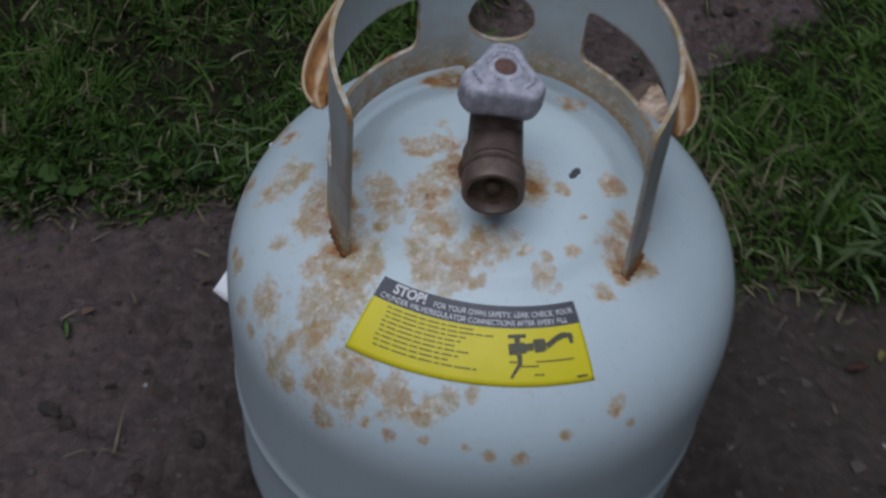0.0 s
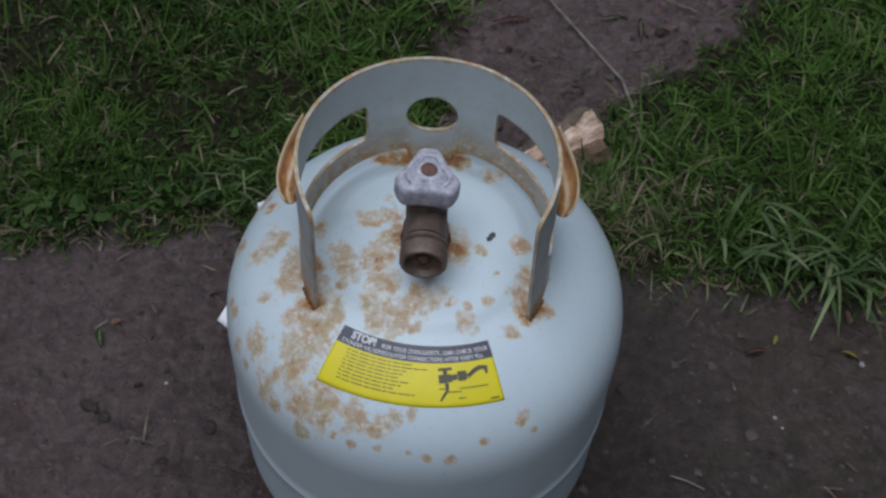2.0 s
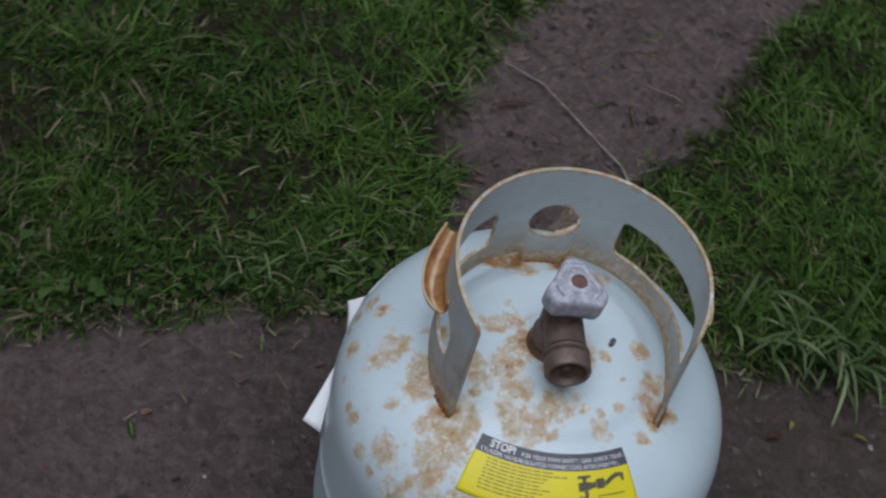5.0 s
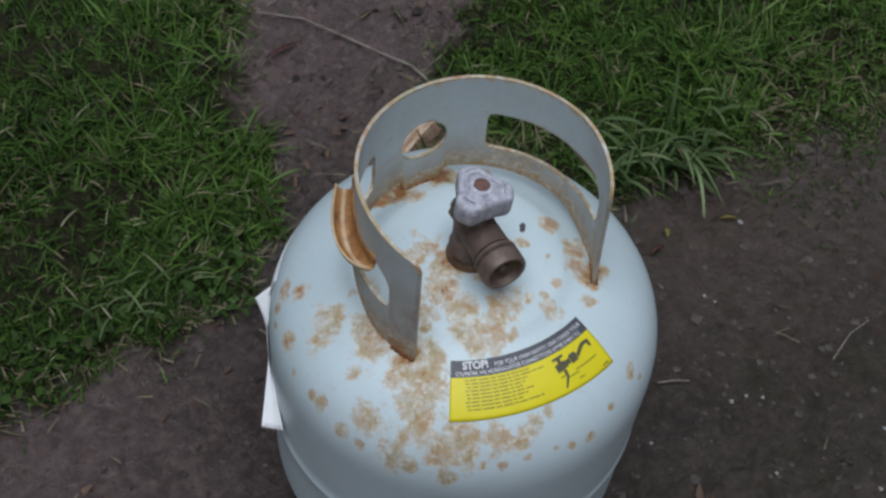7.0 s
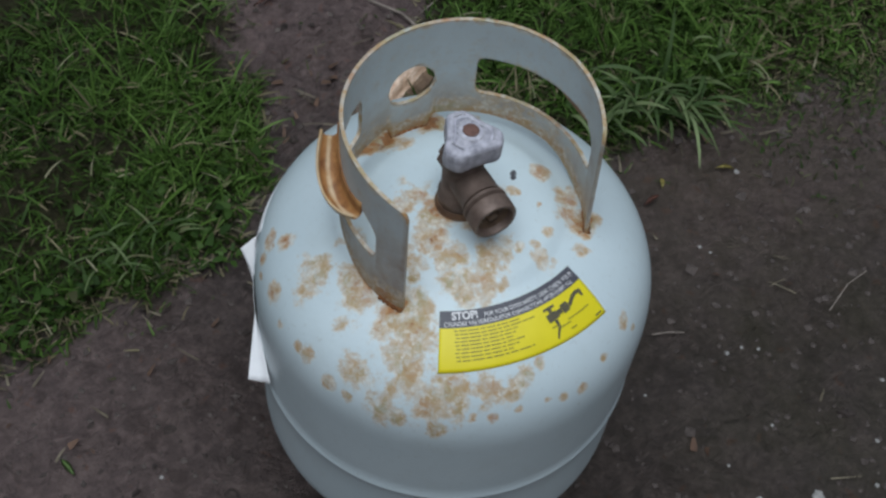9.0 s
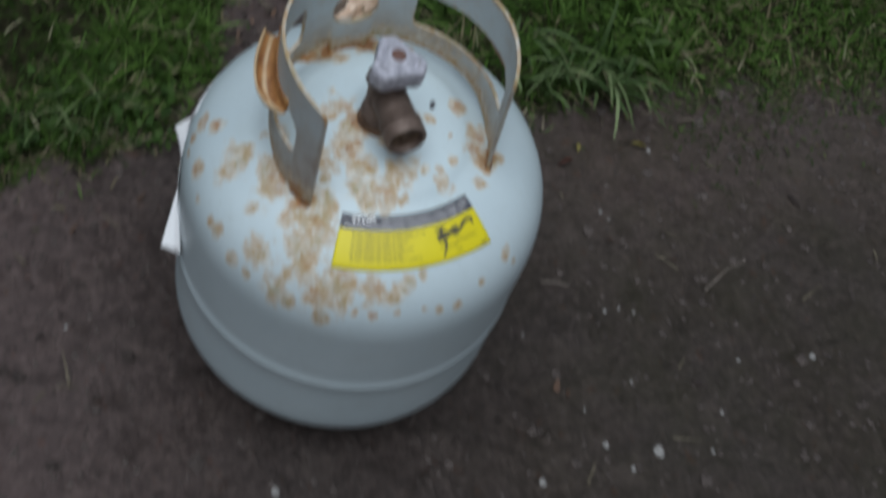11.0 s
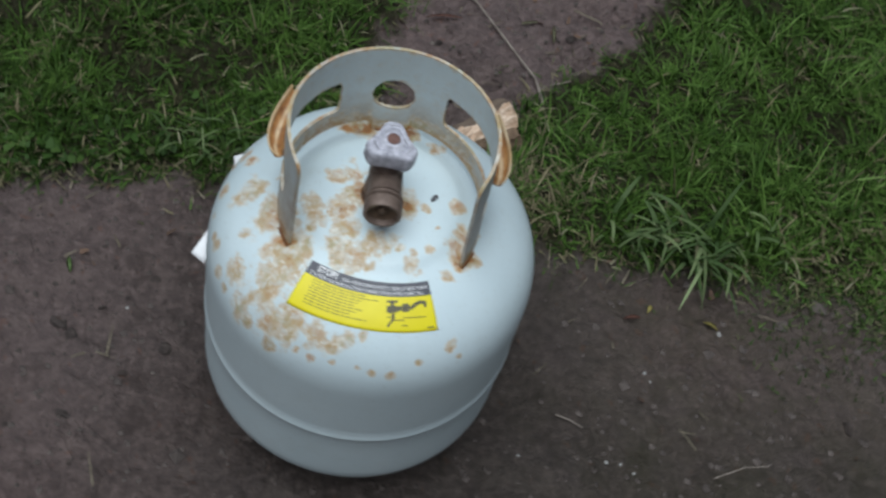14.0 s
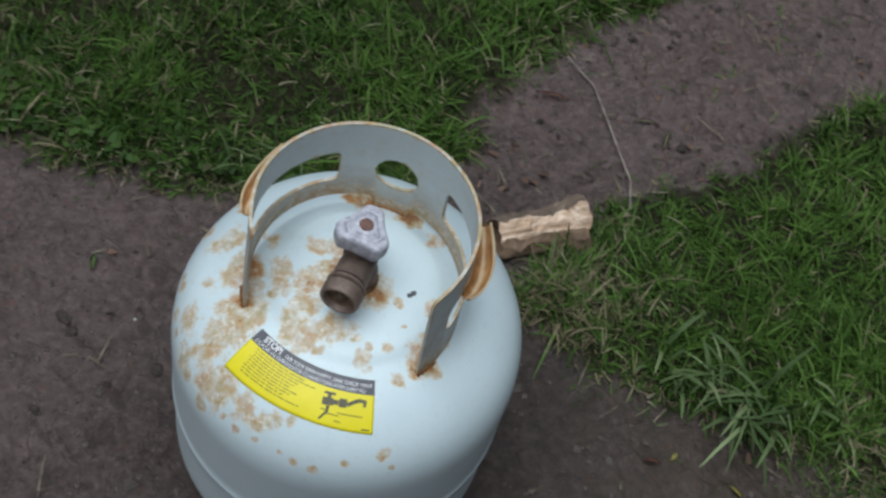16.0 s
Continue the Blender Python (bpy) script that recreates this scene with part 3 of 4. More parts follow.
HEAVY = ((-0.077, -0.058, 0.009), (0.082, -0.041, 0.010), (0.019, -0.006, 0.011), (-0.020, -0.002, 0.011), (-0.027, 0.081, 0.013), (0.011, 0.083, 0.011), (-0.085, -0.030, 0.008), (0.0, -0.018, 0.010), (-0.040, 0.074, 0.008))


def dome_rust(x, y, z):
    """How far rust has broken through at each of the shell's points, from 0 to 1."""
    level = np.zeros_like(x)
    wx = x + 0.013 * (patchy(x, y, 75.0, 3.0) - 0.5) + 0.006 * (patchy(x, y, 190.0, 9.0) - 0.5)
    wy = y + 0.013 * (patchy(x, y, 75.0, 21.0) - 0.5) + 0.006 * (patchy(x, y, 190.0, 33.0) - 0.5)
    for bx, by, r in BLOTCHES + SPOTS:
        small = r < 0.0065
        px, py = (x + 0.35 * (wx - x), y + 0.35 * (wy - y)) if small else (wx, wy)
        d = np.sqrt((px - bx) ** 2 + (py - by) ** 2 + (0.8 * (z - head_z(math.hypot(bx, by)))) ** 2) / r
        high, soft = (0.70, 1.3) if small else (0.66, 0.95)
        level = np.maximum(level, high * np.clip((1.55 - d) * soft, 0, 1))
        level = np.maximum(level, 0.16 * np.clip(2.0 - d, 0, 1))
    for bx, by, r in HEAVY:
        level = np.maximum(level, 1.05 * np.clip(1.55 - np.hypot(wx - bx, wy - by) / r, 0, 1))
    return np.where(z < 0.25, 0.0, level)


LEANING = Matrix.Translation((0.001, 0, PIVOT)) @ Euler((-LEAN_Y, LEAN_X, 0)).to_matrix().to_4x4() @ Matrix.Translation((0, 0, -PIVOT))


def shell():
    prof = [(0.0, head_z(0.0))]
    rings = 130
    for i in range(1, rings + 1):
        a = math.pi / 2 * (1 - i / rings)
        r = BODY_R * math.cos(a) ** (2 / POWER)
        prof.append((r, head_z(r) if i < rings else DOME_Z - 0.0008))
    prof += [(BODY_R, z) for z in (0.235, 0.22, 0.205, 0.19, SEAM_Z + 0.0045)]
    prof += [(BODY_R + 0.0006, SEAM_Z + 0.0030), (BODY_R + 0.0010, SEAM_Z + 0.0010), (BODY_R + 0.0009, SEAM_Z - 0.0010), (BODY_R - 0.0002, SEAM_Z - 0.0030)]
    low_r = BODY_R - 0.0008
    prof += [(low_r, z) for z in (0.165, 0.14, 0.115, 0.095)]
    for i in range(1, 25):
        a = math.pi / 2 * i / 24
        prof.append((low_r * math.cos(a), 0.095 - 0.089 * math.sin(a)))
    bm = lathe(prof, 360)
    ob = part("body", bm, ENAMEL, cylinder)
    co = np.array([v.co for v in ob.data.vertices])
    ob.data.attributes.new("rust", "FLOAT", "POINT").data.foreach_set("value", dome_rust(co[:, 0], co[:, 1], co[:, 2]).astype(np.float32))
    ob.matrix_basis = LEANING
    return ob


body = shell()

# foot ring, open below, welded under the lower head
ring = lathe([(0.104, 0.040), (0.104, 0.003), (0.106, 0.0), (0.1005, 0.0), (0.1015, 0.004), (0.1015, 0.040)], 96)
foot_ring = part("foot_ring", ring, ENAMEL, cylinder, "rusty steel foot ring")
paint_rust(foot_ring, lambda x, y, z: 0.55)
foot_ring.matrix_basis = pose(-0.003, 0.009, 0.0)

# ---- collar ----
COLLAR_Y, MID, SPAN = -0.007, 94.5, 123.5
RIM_Z = 0.453


def collar_point(side, z, out=0.0):
    """side: degrees round from the collar's middle at the back, to the left positive."""
    r = 0.0885 + (RIM_Z - z) * 0.02 + out
    a = radians(MID + side)
    return (r * math.cos(a), COLLAR_Y + r * math.sin(a), z)


def collar_foot(side):
    x, y, _ = collar_point(side, 0.34)
    z = dome_z(x, y) - 0.001
    lift = 0.015
    s = abs(side)
    if s < 9:
        k = 0.0
    elif s < 13:
        k = (s - 9) / 4
    elif s < 70:
        k = 1.0
    else:
        k = max(0.0, 1 - (s - 70) / 38)
    k = k * k * (3 - 2 * k)
    return z + lift * k


def collar_top(side):
    s = SPAN - abs(side)
    drop = 0.010 * max(0.0, 1 - s / 40.0) ** 1.5
    corner = 0.007 * (1 - math.sqrt(max(0.0, 1 - (1 - min(1.0, s / 5.0)) ** 2)))
    return RIM_Z - drop - corner


def opening(side):
    """The cut-out at this place: its lower and upper edge, or nothing."""
    if abs(side) <= 12.6:
        h = 0.0185 * math.sqrt(max(0.0, 1 - (side / 12.6) ** 2))
        return (0.3945 - h, 0.3945 + h)
    s = abs(side)
    if 32.3 <= s <= 107.7:
        end = min(s - 32.3, 107.7 - s) / 4.0
        cut = 0.006 * (1 - math.sqrt(max(0.0, 1 - (1 - min(1.0, end)) ** 2)))
        far = 0.010 * max(0.0, (s - 98) / 9.7)
        return (0.3775 + cut, 0.4155 - cut - far)
    return None


def cut_lines(side):
    """Two heights that split the sheet: the edges of an opening, or lines that lead from one to the next."""
    o = opening(side)
    if o:
        return o
    t = abs(side)
    if t > 107.7:
        return (0.3835, 0.3995)
    k = min(1.0, max(0.0, (t - 12.6) / 19.7))
    return (0.3945 + (0.3835 - 0.3945) * k, 0.3945 + 0.0003 + (0.4095 - 0.3948) * k)


def collar_bmesh():
    bm = bmesh.new()
    marks = [-SPAN, -107.7, -32.3, -12.6, 12.6, 32.3, 107.7, SPAN]
    for a, b in zip(marks, marks[1:]):
        n = max(2, round((b - a) / 0.75))
        sides = [a + (b - a) * i / n for i in range(n + 1)]
        open_here = opening((a + b) / 2) is not None
        cols = []
        for q in sides:
            z0, z1 = collar_foot(q), collar_top(q)
            o0, o1 = cut_lines(q)
            low = [bm.verts.new(collar_point(q, z0 + (o0 - z0) * k / 4)) for k in (0, 0.25, 0.7, 2.0, 3.6, 4)]
            mid = [low[-1], bm.verts.new(collar_point(q, max(o1, o0 + 0.0002)))]
            high = [mid[-1]] + [bm.verts.new(collar_point(q, o1 + (z1 - o1) * k / 4)) for k in (0.3, 2.0, 3.5, 3.82, 4)]
            cols.append((low, mid, high))
        for c, d in zip(cols, cols[1:]):
            for kind in ((0, 2) if open_here else (0, 1, 2)):
                for k in range(len(c[kind]) - 1):
                    bm.faces.new((c[kind][k], d[kind][k], d[kind][k + 1], c[kind][k + 1]))
    bmesh.ops.remove_doubles(bm, verts=bm.verts, dist=4e-5)
    bmesh.ops.recalc_face_normals(bm, faces=bm.faces)
    bmesh.ops.solidify(bm, geom=bm.faces[:], thickness=0.0026)
    return bm


def collar_rust(x, y, z):
    side = math.degrees(math.atan2(y - COLLAR_Y, x)) - MID
    side = (side + 180) % 360 - 180
    s = max(-SPAN, min(SPAN, side))
    level = 0.06
    level = max(level, 0.70 * (1 - min(1.0, abs(z - collar_top(s)) / 0.0028)))
    above = z - collar_foot(s)
    level = max(level, 0.72 * (1 - min(1.0, above / 0.020)))
    o = opening(s)
    if o:
        level = max(level, 0.62 * (1 - min(1.0, abs(z - o[0]) / 0.0035)), 0.30 * (1 - min(1.0, abs(z - o[1]) / 0.003)))
    if abs(s) > 108:
        level = max(level, 1.0 * (1 - min(1.0, above / 0.024)))
    if abs(s) < 14:
        level = max(level, 1.1 * (1 - min(1.0, above / 0.020)))
    return level


def collar_grime(x, y, z):
    """Brown run-off stain along the foot of the band and under the rim."""
    side = (math.degrees(math.atan2(y - COLLAR_Y, x)) - MID + 180) % 360 - 180
    s = max(-SPAN, min(SPAN, side))
    above = z - collar_foot(s)
    low = max(0.0, 1 - above / (0.042 if abs(s) < 108 else 0.085))
    edge = 0.7 * max(0.0, 1 - (SPAN - abs(s)) / 2.2)
    return min(1.0, 0.20 + 0.22 * max(0.0, min(1.0, (abs(s) - 84) / 14)) + 0.95 * low ** 0.7 + edge)


collar = part("collar", collar_bmesh(), ENAMEL, cylinder, "pale painted steel collar with rusty edges", smooth=False)
paint_rust(collar, collar_rust, collar_grime)
for poly in collar.data.polygons:
    poly.use_smooth = abs(poly.normal.z) < 0.4
collar.data.set_sharp_from_angle(angle=radians(40))


def grip_lip(u):
    """Reach outwards and height of the grip's outer lip, u from its back end to its front end."""
    a, b, c = (1 - u) ** 2, 2 * u * (1 - u), u * u
    return a * 0.0098 + b * 0.0195 + c * 0.0058, a * 0.433 + b * 0.402 + c * 0.415


def grip(side0, side1):
    """A rolled hand grip: the metal over the cut-out is bent outwards into a trough that closes at its front."""
    bm = bmesh.new()
    n = 40
    rows = []
    for i in range(n + 1):
        u = i / n
        s = side0 + (side1 - side0) * u
        reach, lip = grip_lip(u)
        wide = reach / 2
        low = lip - 0.0015
        prof = [(0.0, low + 0.009), (0.0002, low + 0.004)]
        for k in range(13):
            a = math.pi * (1 + k / 12)
            prof.append((wide * (1 + math.cos(a)), low + wide * math.sin(a) * 1.0))
        prof.append((reach + 0.0004, lip))
        rows.append([bm.verts.new(collar_point(s, z, d + 0.0012)) for d, z in prof])
    for a, b in zip(rows, rows[1:]):
        for k in range(len(a) - 1):
            bm.faces.new((a[k], b[k], b[k + 1], a[k + 1]))
    bmesh.ops.recalc_face_normals(bm, faces=bm.faces)
    bmesh.ops.solidify(bm, geom=bm.faces[:], thickness=0.0015)
    return bm


def grip_steel():
    """Cream highlight put into the colour along the trough, with brown rust run along both of its sides."""
    mat, t, sh = material("rust_streaked_grip", 0.6)
    cream = ramp(t, noise_at(t, 60.0, 4.0), (0.35, (0.49, 0.33, 0.17)), (0.65, (0.60, 0.48, 0.32)))
    brown = ramp(t, noise_at(t, 70.0, 5.0, 0.65), (0.32, (0.17, 0.070, 0.026)), (0.55, (0.36, 0.175, 0.060)), (0.75, (0.50, 0.30, 0.12)))
    level = sums(t, "ADD", attribute(t, "rust"), sums(t, "MULTIPLY", sums(t, "SUBTRACT", noise_at(t, 75.0, 4.0), 0.5), 0.9))
    t.links.new(mix(t, ramp(t, level, (0.25, 0.0), (0.60, 1.0)), cream, brown), sh.inputs["Base Color"])
    bump(t, sh, noise_at(t, 220.0, 4.0), 0.4, 0.0008)
    return mat


GRIP = grip_steel()


def grip_rust(x, y, z):
    side = (math.degrees(math.atan2(y - COLLAR_Y, x)) - MID + 180) % 360 - 180
    reach, lip = grip_lip(min(1.0, max(0.0, (abs(side) - 62) / 36)))
    across = (math.hypot(x, y - COLLAR_Y) - 0.0897 - (RIM_Z - z) * 0.02) / reach
    # low at the lip and mid-trough, where the painted highlight shows
    if across > 0.96:
        return 0.12
    return max(0.05, min(1.0, 2.6 * abs(across - 0.52) + 0.16))


for s0, s1 in ((62, 98), (-62, -98)):
    paint_rust(part("hand_grip", grip(s0, s1), GRIP, collar, "rusty rolled steel grip with a painted cream highlight"), grip_rust)

# weld beads at the collar's three feet
for s0, s1 in ((-SPAN, -111), (-8, 8), (111, SPAN)):
    bm = bmesh.new()
    rows = []
    for i in range(25):
        s = s0 + (s1 - s0) * i / 24
        x, y, _ = collar_point(s, 0.34, -0.001)
        rad = 0.0021 + 0.0003 * math.sin(i * 1.3)
        nx, ny = math.cos(radians(MID + s)), math.sin(radians(MID + s))
        zc = dome_z(x, y)
        rows.append([bm.verts.new((x + nx * rad * math.cos(a) * 1.5, y + ny * rad * math.cos(a) * 1.5, zc + rad * math.sin(a))) for a in [2 * math.pi * k / 8 for k in range(8)]])
    for a, b in zip(rows, rows[1:]):
        for k in range(8):
            bm.faces.new((a[k], a[(k + 1) % 8], b[(k + 1) % 8], b[k]))
    bm.faces.new(rows[0])
    bm.faces.new(rows[-1][::-1])
    part("weld_bead", bm, RUST, collar, "rusty weld")

# ---- valve ----
valve = tagged(new("valve"), "tarnished brass valve with a three-lobed hand wheel")
valve.parent = cylinder
valve.matrix_basis = pose(-0.001, 0.0, 0.0)

boss = lathe([(0.0, 0.344), (0.0190, 0.344), (0.0186, 0.350), (0.0176, 0.353), (0.0168, 0.3562), (0.0, 0.3567)], 48)
part("boss", boss, BOSS, valve, "rusty brown welded boss")
stem = lathe([(0.0, 0.355), (0.0165, 0.355), (0.0165, 0.364), (0.0145, 0.366), (0.0145, 0.398), (0.0135, 0.401), (0.0105, 0.403), (0.0105, 0.414), (0.0, 0.414)], 32)
part("valve_body", stem, BRASS, valve)


def outlet_profile():
    pts = [(0.0105, 0.0), (0.0140, 0.002), (0.0146, 0.024), (0.0150, 0.0300)]
    for y in (0.0308, 0.0362):
        pts += [(0.0152, y), (0.0120, y + 0.0006), (0.0120, y + 0.0022), (0.0164, y + 0.0023), (0.0166, y + 0.0045)]
    pts += [(0.0166, 0.0415), (0.0165, 0.0488), (0.0156, 0.0502), (0.0134, 0.0502), (0.0128, 0.0492), (0.0118, 0.036), (0.0100, 0.035), (0.0, 0.035)]
    return pts


outlet = part("outlet", lathe(outlet_profile(), 48), BRASS, valve, "threaded brass outlet")
outlet.data.set_sharp_from_angle(angle=radians(35))
outlet.matrix_basis = pose(0.001, 0.002, 0.384, 90, 0, 3)
bore = lathe([(0.0125, 0.0452), (0.0075, 0.0438), (0.0040, 0.0432), (0.0036, 0.0465), (0.0, 0.0470)], 32)
part("bore_seat", bore, BORE, outlet, "dark rusty bore")
relief_hex = lathe([(0.0, 0.0), (0.0105, 0.0), (0.0115, 0.002), (0.0115, 0.012), (0.0095, 0.014), (0.0075, 0.0145), (0.0070, 0.018), (0.0, 0.018)], 6)
relief_valve = part("relief_valve", relief_hex, BRASS, valve, "hexagonal relief plug", smooth=False)
relief_valve.matrix_basis = pose(0.0, 0.006, 0.384, -90, 0, 4)


def wheel_outline(scale, n=20):
    """Three blunt tips joined by long, slightly hollow sides."""
    tip, half = 0.0222, 0.0079
    corners = []
    for k in range(3):
        a = 2 * math.pi * k / 3
        for h in (-half, half):
            corners.append(Vector((tip * math.cos(a) - h * math.sin(a), tip * math.sin(a) + h * math.cos(a))))
    pts = []
    for k, p in enumerate(corners):
        q = corners[(k + 1) % 6]
        out = (p + q).normalized() * (0.0012 if k % 2 == 0 else -0.0020)
        pts += [p.lerp(q, i / n) + out * math.sin(math.pi * i / n) for i in range(n)]
    for _ in range(14):
        pts = [(pts[i - 1] + pts[i] * 2 + pts[(i + 1) % len(pts)]) / 4 for i in range(len(pts))]
    return [(p.x * scale, p.y * scale) for p in pts]


def wheel():
    bm = bmesh.new()
    levels = [(0.62, 0.0), (0.84, -0.001), (0.97, 0.0005), (1.0, 0.0030), (1.0, 0.0132), (0.985, 0.0150), (0.945, 0.0164), (0.90, 0.0171), (0.66, 0.0186), (0.64, 0.0178), (0.60, 0.0178), (0.58, 0.0190), (0.40, 0.0200), (0.22, 0.0203)]
    rings = [[bm.verts.new((x, y, z)) for x, y in wheel_outline(s)] for s, z in levels]
    for a, b in zip(rings, rings[1:]):
        for i in range(len(a)):
            j = (i + 1) % len(a)
            bm.faces.new((a[i], a[j], b[j], b[i]))
    bm.faces.new(rings[0][::-1])
    bm.faces.new(rings[-1])
    return bm


hand_wheel = part("hand_wheel", wheel(), KNOB, valve, "scuffed grey three-lobed hand wheel")
hand_wheel.matrix_basis = pose(0.0, -0.004, 0.4125, 4, 0, 94)
screw = lathe([(0.0, 0.0205), (0.0058, 0.0203), (0.0057, 0.0211), (0.0050, 0.0214), (0.0, 0.0213)], 28)
part("screw", screw, SCREW, hand_wheel, "rusty brown screw head")
# raised worn lettering and arcs round the screw, too worn to read
for turn in range(3):
    for r0, a0, a1, count in ((0.0092, -40, 40, 6), (0.0165, -14, 14, 4)):
        for k in range(count):
            a = radians(turn * 120 + a0 + (a1 - a0) * k / (count - 1))
            size = 0.0010 + 0.0004 * ((k * 7 + turn * 3) % 3)
            bm = bmesh.new()
            bmesh.ops.create_cube(bm, size=1.0, matrix=Matrix.Translation((r0 * math.cos(a), r0 * math.sin(a), 0.0203 - 0.10 * max(0.0, r0 - 0.008) - 0.0003)) @ Matrix.Rotation(a, 4, "Z") @ Matrix.Diagonal((0.0011, size, 0.0012, 1)))
            part("raised_mark", bm, KNOB_LINE, hand_wheel, smooth=False)

# ---- warning label on the shoulder ----
LABEL_CY, LABEL_IN, LABEL_OUT, LABEL_HALF, LABEL_TURN = 0.0345, 0.1185, 0.1565, 25.0, 1.0


def on_label(u, v, lift):
    """u from 0 to 1 across from the left edge, v from 0 at the lower edge to 1 at the upper."""
    a = radians(-90 + LABEL_TURN + (u - 0.5) * 2 * LABEL_HALF)
    r = LABEL_OUT + (LABEL_IN - LABEL_OUT) * v
    x, y = r * math.cos(a), LABEL_CY + r * math.sin(a)
    e = 0.004
    n = Vector((dome_z(x - e, y) - dome_z(x + e, y), dome_z(x, y - e) - dome_z(x, y + e), 2 * e)).normalized()
    return Vector((x, y, dome_z(x, y))) + n * lift


def label_patch(u0, u1, v0, v1, lift, nu, nv):
    bm = bmesh.new()
    grid = [[bm.verts.new(on_label(u0 + (u1 - u0) * i / nu, v0 + (v1 - v0) * j / nv, lift)) for j in range(nv + 1)] for i in range(nu + 1)]
    for i in range(nu):
        for j in range(nv):
            bm.faces.new((grid[i][j], grid[i + 1][j], grid[i + 1][j + 1], grid[i][j + 1]))
    return bm


LABEL_W = radians(2 * LABEL_HALF) * 0.5 * (LABEL_IN + LABEL_OUT)
LABEL_H = LABEL_OUT - LABEL_IN


def label_thick():
    bm = label_patch(0, 1, 0, 1, 0.0007, 60, 16)
    bmesh.ops.recalc_face_normals(bm, faces=bm.faces)
    bmesh.ops.solidify(bm, geom=bm.faces[:], thickness=0.0004)
    return bm


warning = part("warning_label", label_thick(), YELLOW, cylinder, "yellow curved safety label with a charcoal heading")
part("heading_band", label_patch(0, 1, 0.70, 1, 0.0009, 60, 6), CHARCOAL, warning, "charcoal heading band")


def label_text(words, u, v, size, name, stretch=1.0, bold=0.0):
    """Words laid along the label's curve, their left end at u and their foot at v."""
    cu = bpy.data.curves.new(name, "FONT")
    cu.body, cu.size, cu.offset = words, size, bold
    tmp = new(name, cu)
    bpy.context.view_layer.update()
    me = bpy.data.meshes.new_from_object(tmp.evaluated_get(bpy.context.evaluated_depsgraph_get()))
    bpy.data.objects.remove(tmp)
    for p in me.vertices:
        p.co = on_label(u + p.co.x * stretch / LABEL_W, v + p.co.y / LABEL_H, 0.0011)
    me.materials.append(WHITE_INK)
    ob = new(name, me)
    ob.parent = warning
    return ob


label_text("STOP!", 0.078, 0.842, 0.0072, "heading_word", 1.08, 0.00026)
label_text("FOR YOUR OWN SAFETY, LEAK CHECK YOUR", 0.290, 0.840, 0.0041, "heading_line", 0.97, 0.00003)
label_text("CYLINDER VALVE/REGULATOR CONNECTIONS AFTER EVERY FILL", 0.030, 0.730, 0.0039, "heading_line", 0.95, 0.00003)

# small print as plain bars
for k in range(9):
    v = 0.635 - k * 0.060
    ends = (0.50, 0.58, 0.46, 0.44, 0.42, 0.48, 0.44, 0.40, 0.52)[k]
    u = 0.09 + 0.004 * (k % 3)
    word = 0
    while u < ends:
        wide = 0.022 + 0.011 * ((k * 5 + word * 7) % 5)
        part("print_bar", label_patch(u, min(u + wide, ends + 0.01), v, v + 0.021, 0.0011, 3, 1), FAINT_INK, warning)
        u += wide + 0.008
        word += 1
for u0, u1, v in ((0.77, 0.93, 0.27), (0.70, 0.78, 0.22), (0.76, 0.80, 0.12), (0.93, 0.975, 0.06), (0.66, 0.70, 0.27)):
    part("print_bar", label_patch(u0, u1, v, v + 0.022, 0.0011, 6, 1), FAINT_INK if u0 < 0.9 else INK, warning)


def label_shape(points):
    bm = bmesh.new()
    bm.faces.new([bm.verts.new(on_label(u, v, 0.0012)) for u, v in points])
    return bm


DRAWING = (
    ((0.655, 0.615), (0.735, 0.625), (0.735, 0.580), (0.655, 0.570)),
    ((0.682, 0.58), (0.708, 0.58), (0.706, 0.51), (0.684, 0.51)),
    ((0.655, 0.50), (0.725, 0.52), (0.735, 0.39), (0.66, 0.36)),
    ((0.725, 0.50), (0.765, 0.51), (0.765, 0.42), (0.728, 0.41)),
    ((0.765, 0.55), (0.815, 0.56), (0.825, 0.48), (0.815, 0.40), (0.77, 0.39)),
    ((0.825, 0.50), (0.868, 0.58), (0.875, 0.51), (0.825, 0.42)),
    ((0.868, 0.58), (0.900, 0.61), (0.945, 0.59), (0.950, 0.53), (0.905, 0.54), (0.875, 0.51)),
    ((0.925, 0.54), (0.945, 0.54), (0.943, 0.46), (0.928, 0.46)),
    ((0.690, 0.37), (0.714, 0.37), (0.712, 0.27), (0.697, 0.26)),
    ((0.697, 0.27), (0.714, 0.26), (0.672, 0.09), (0.662, 0.10)),
)
for shape in DRAWING:
    part("drawing_piece", label_shape(shape), INK, warning, smooth=False)

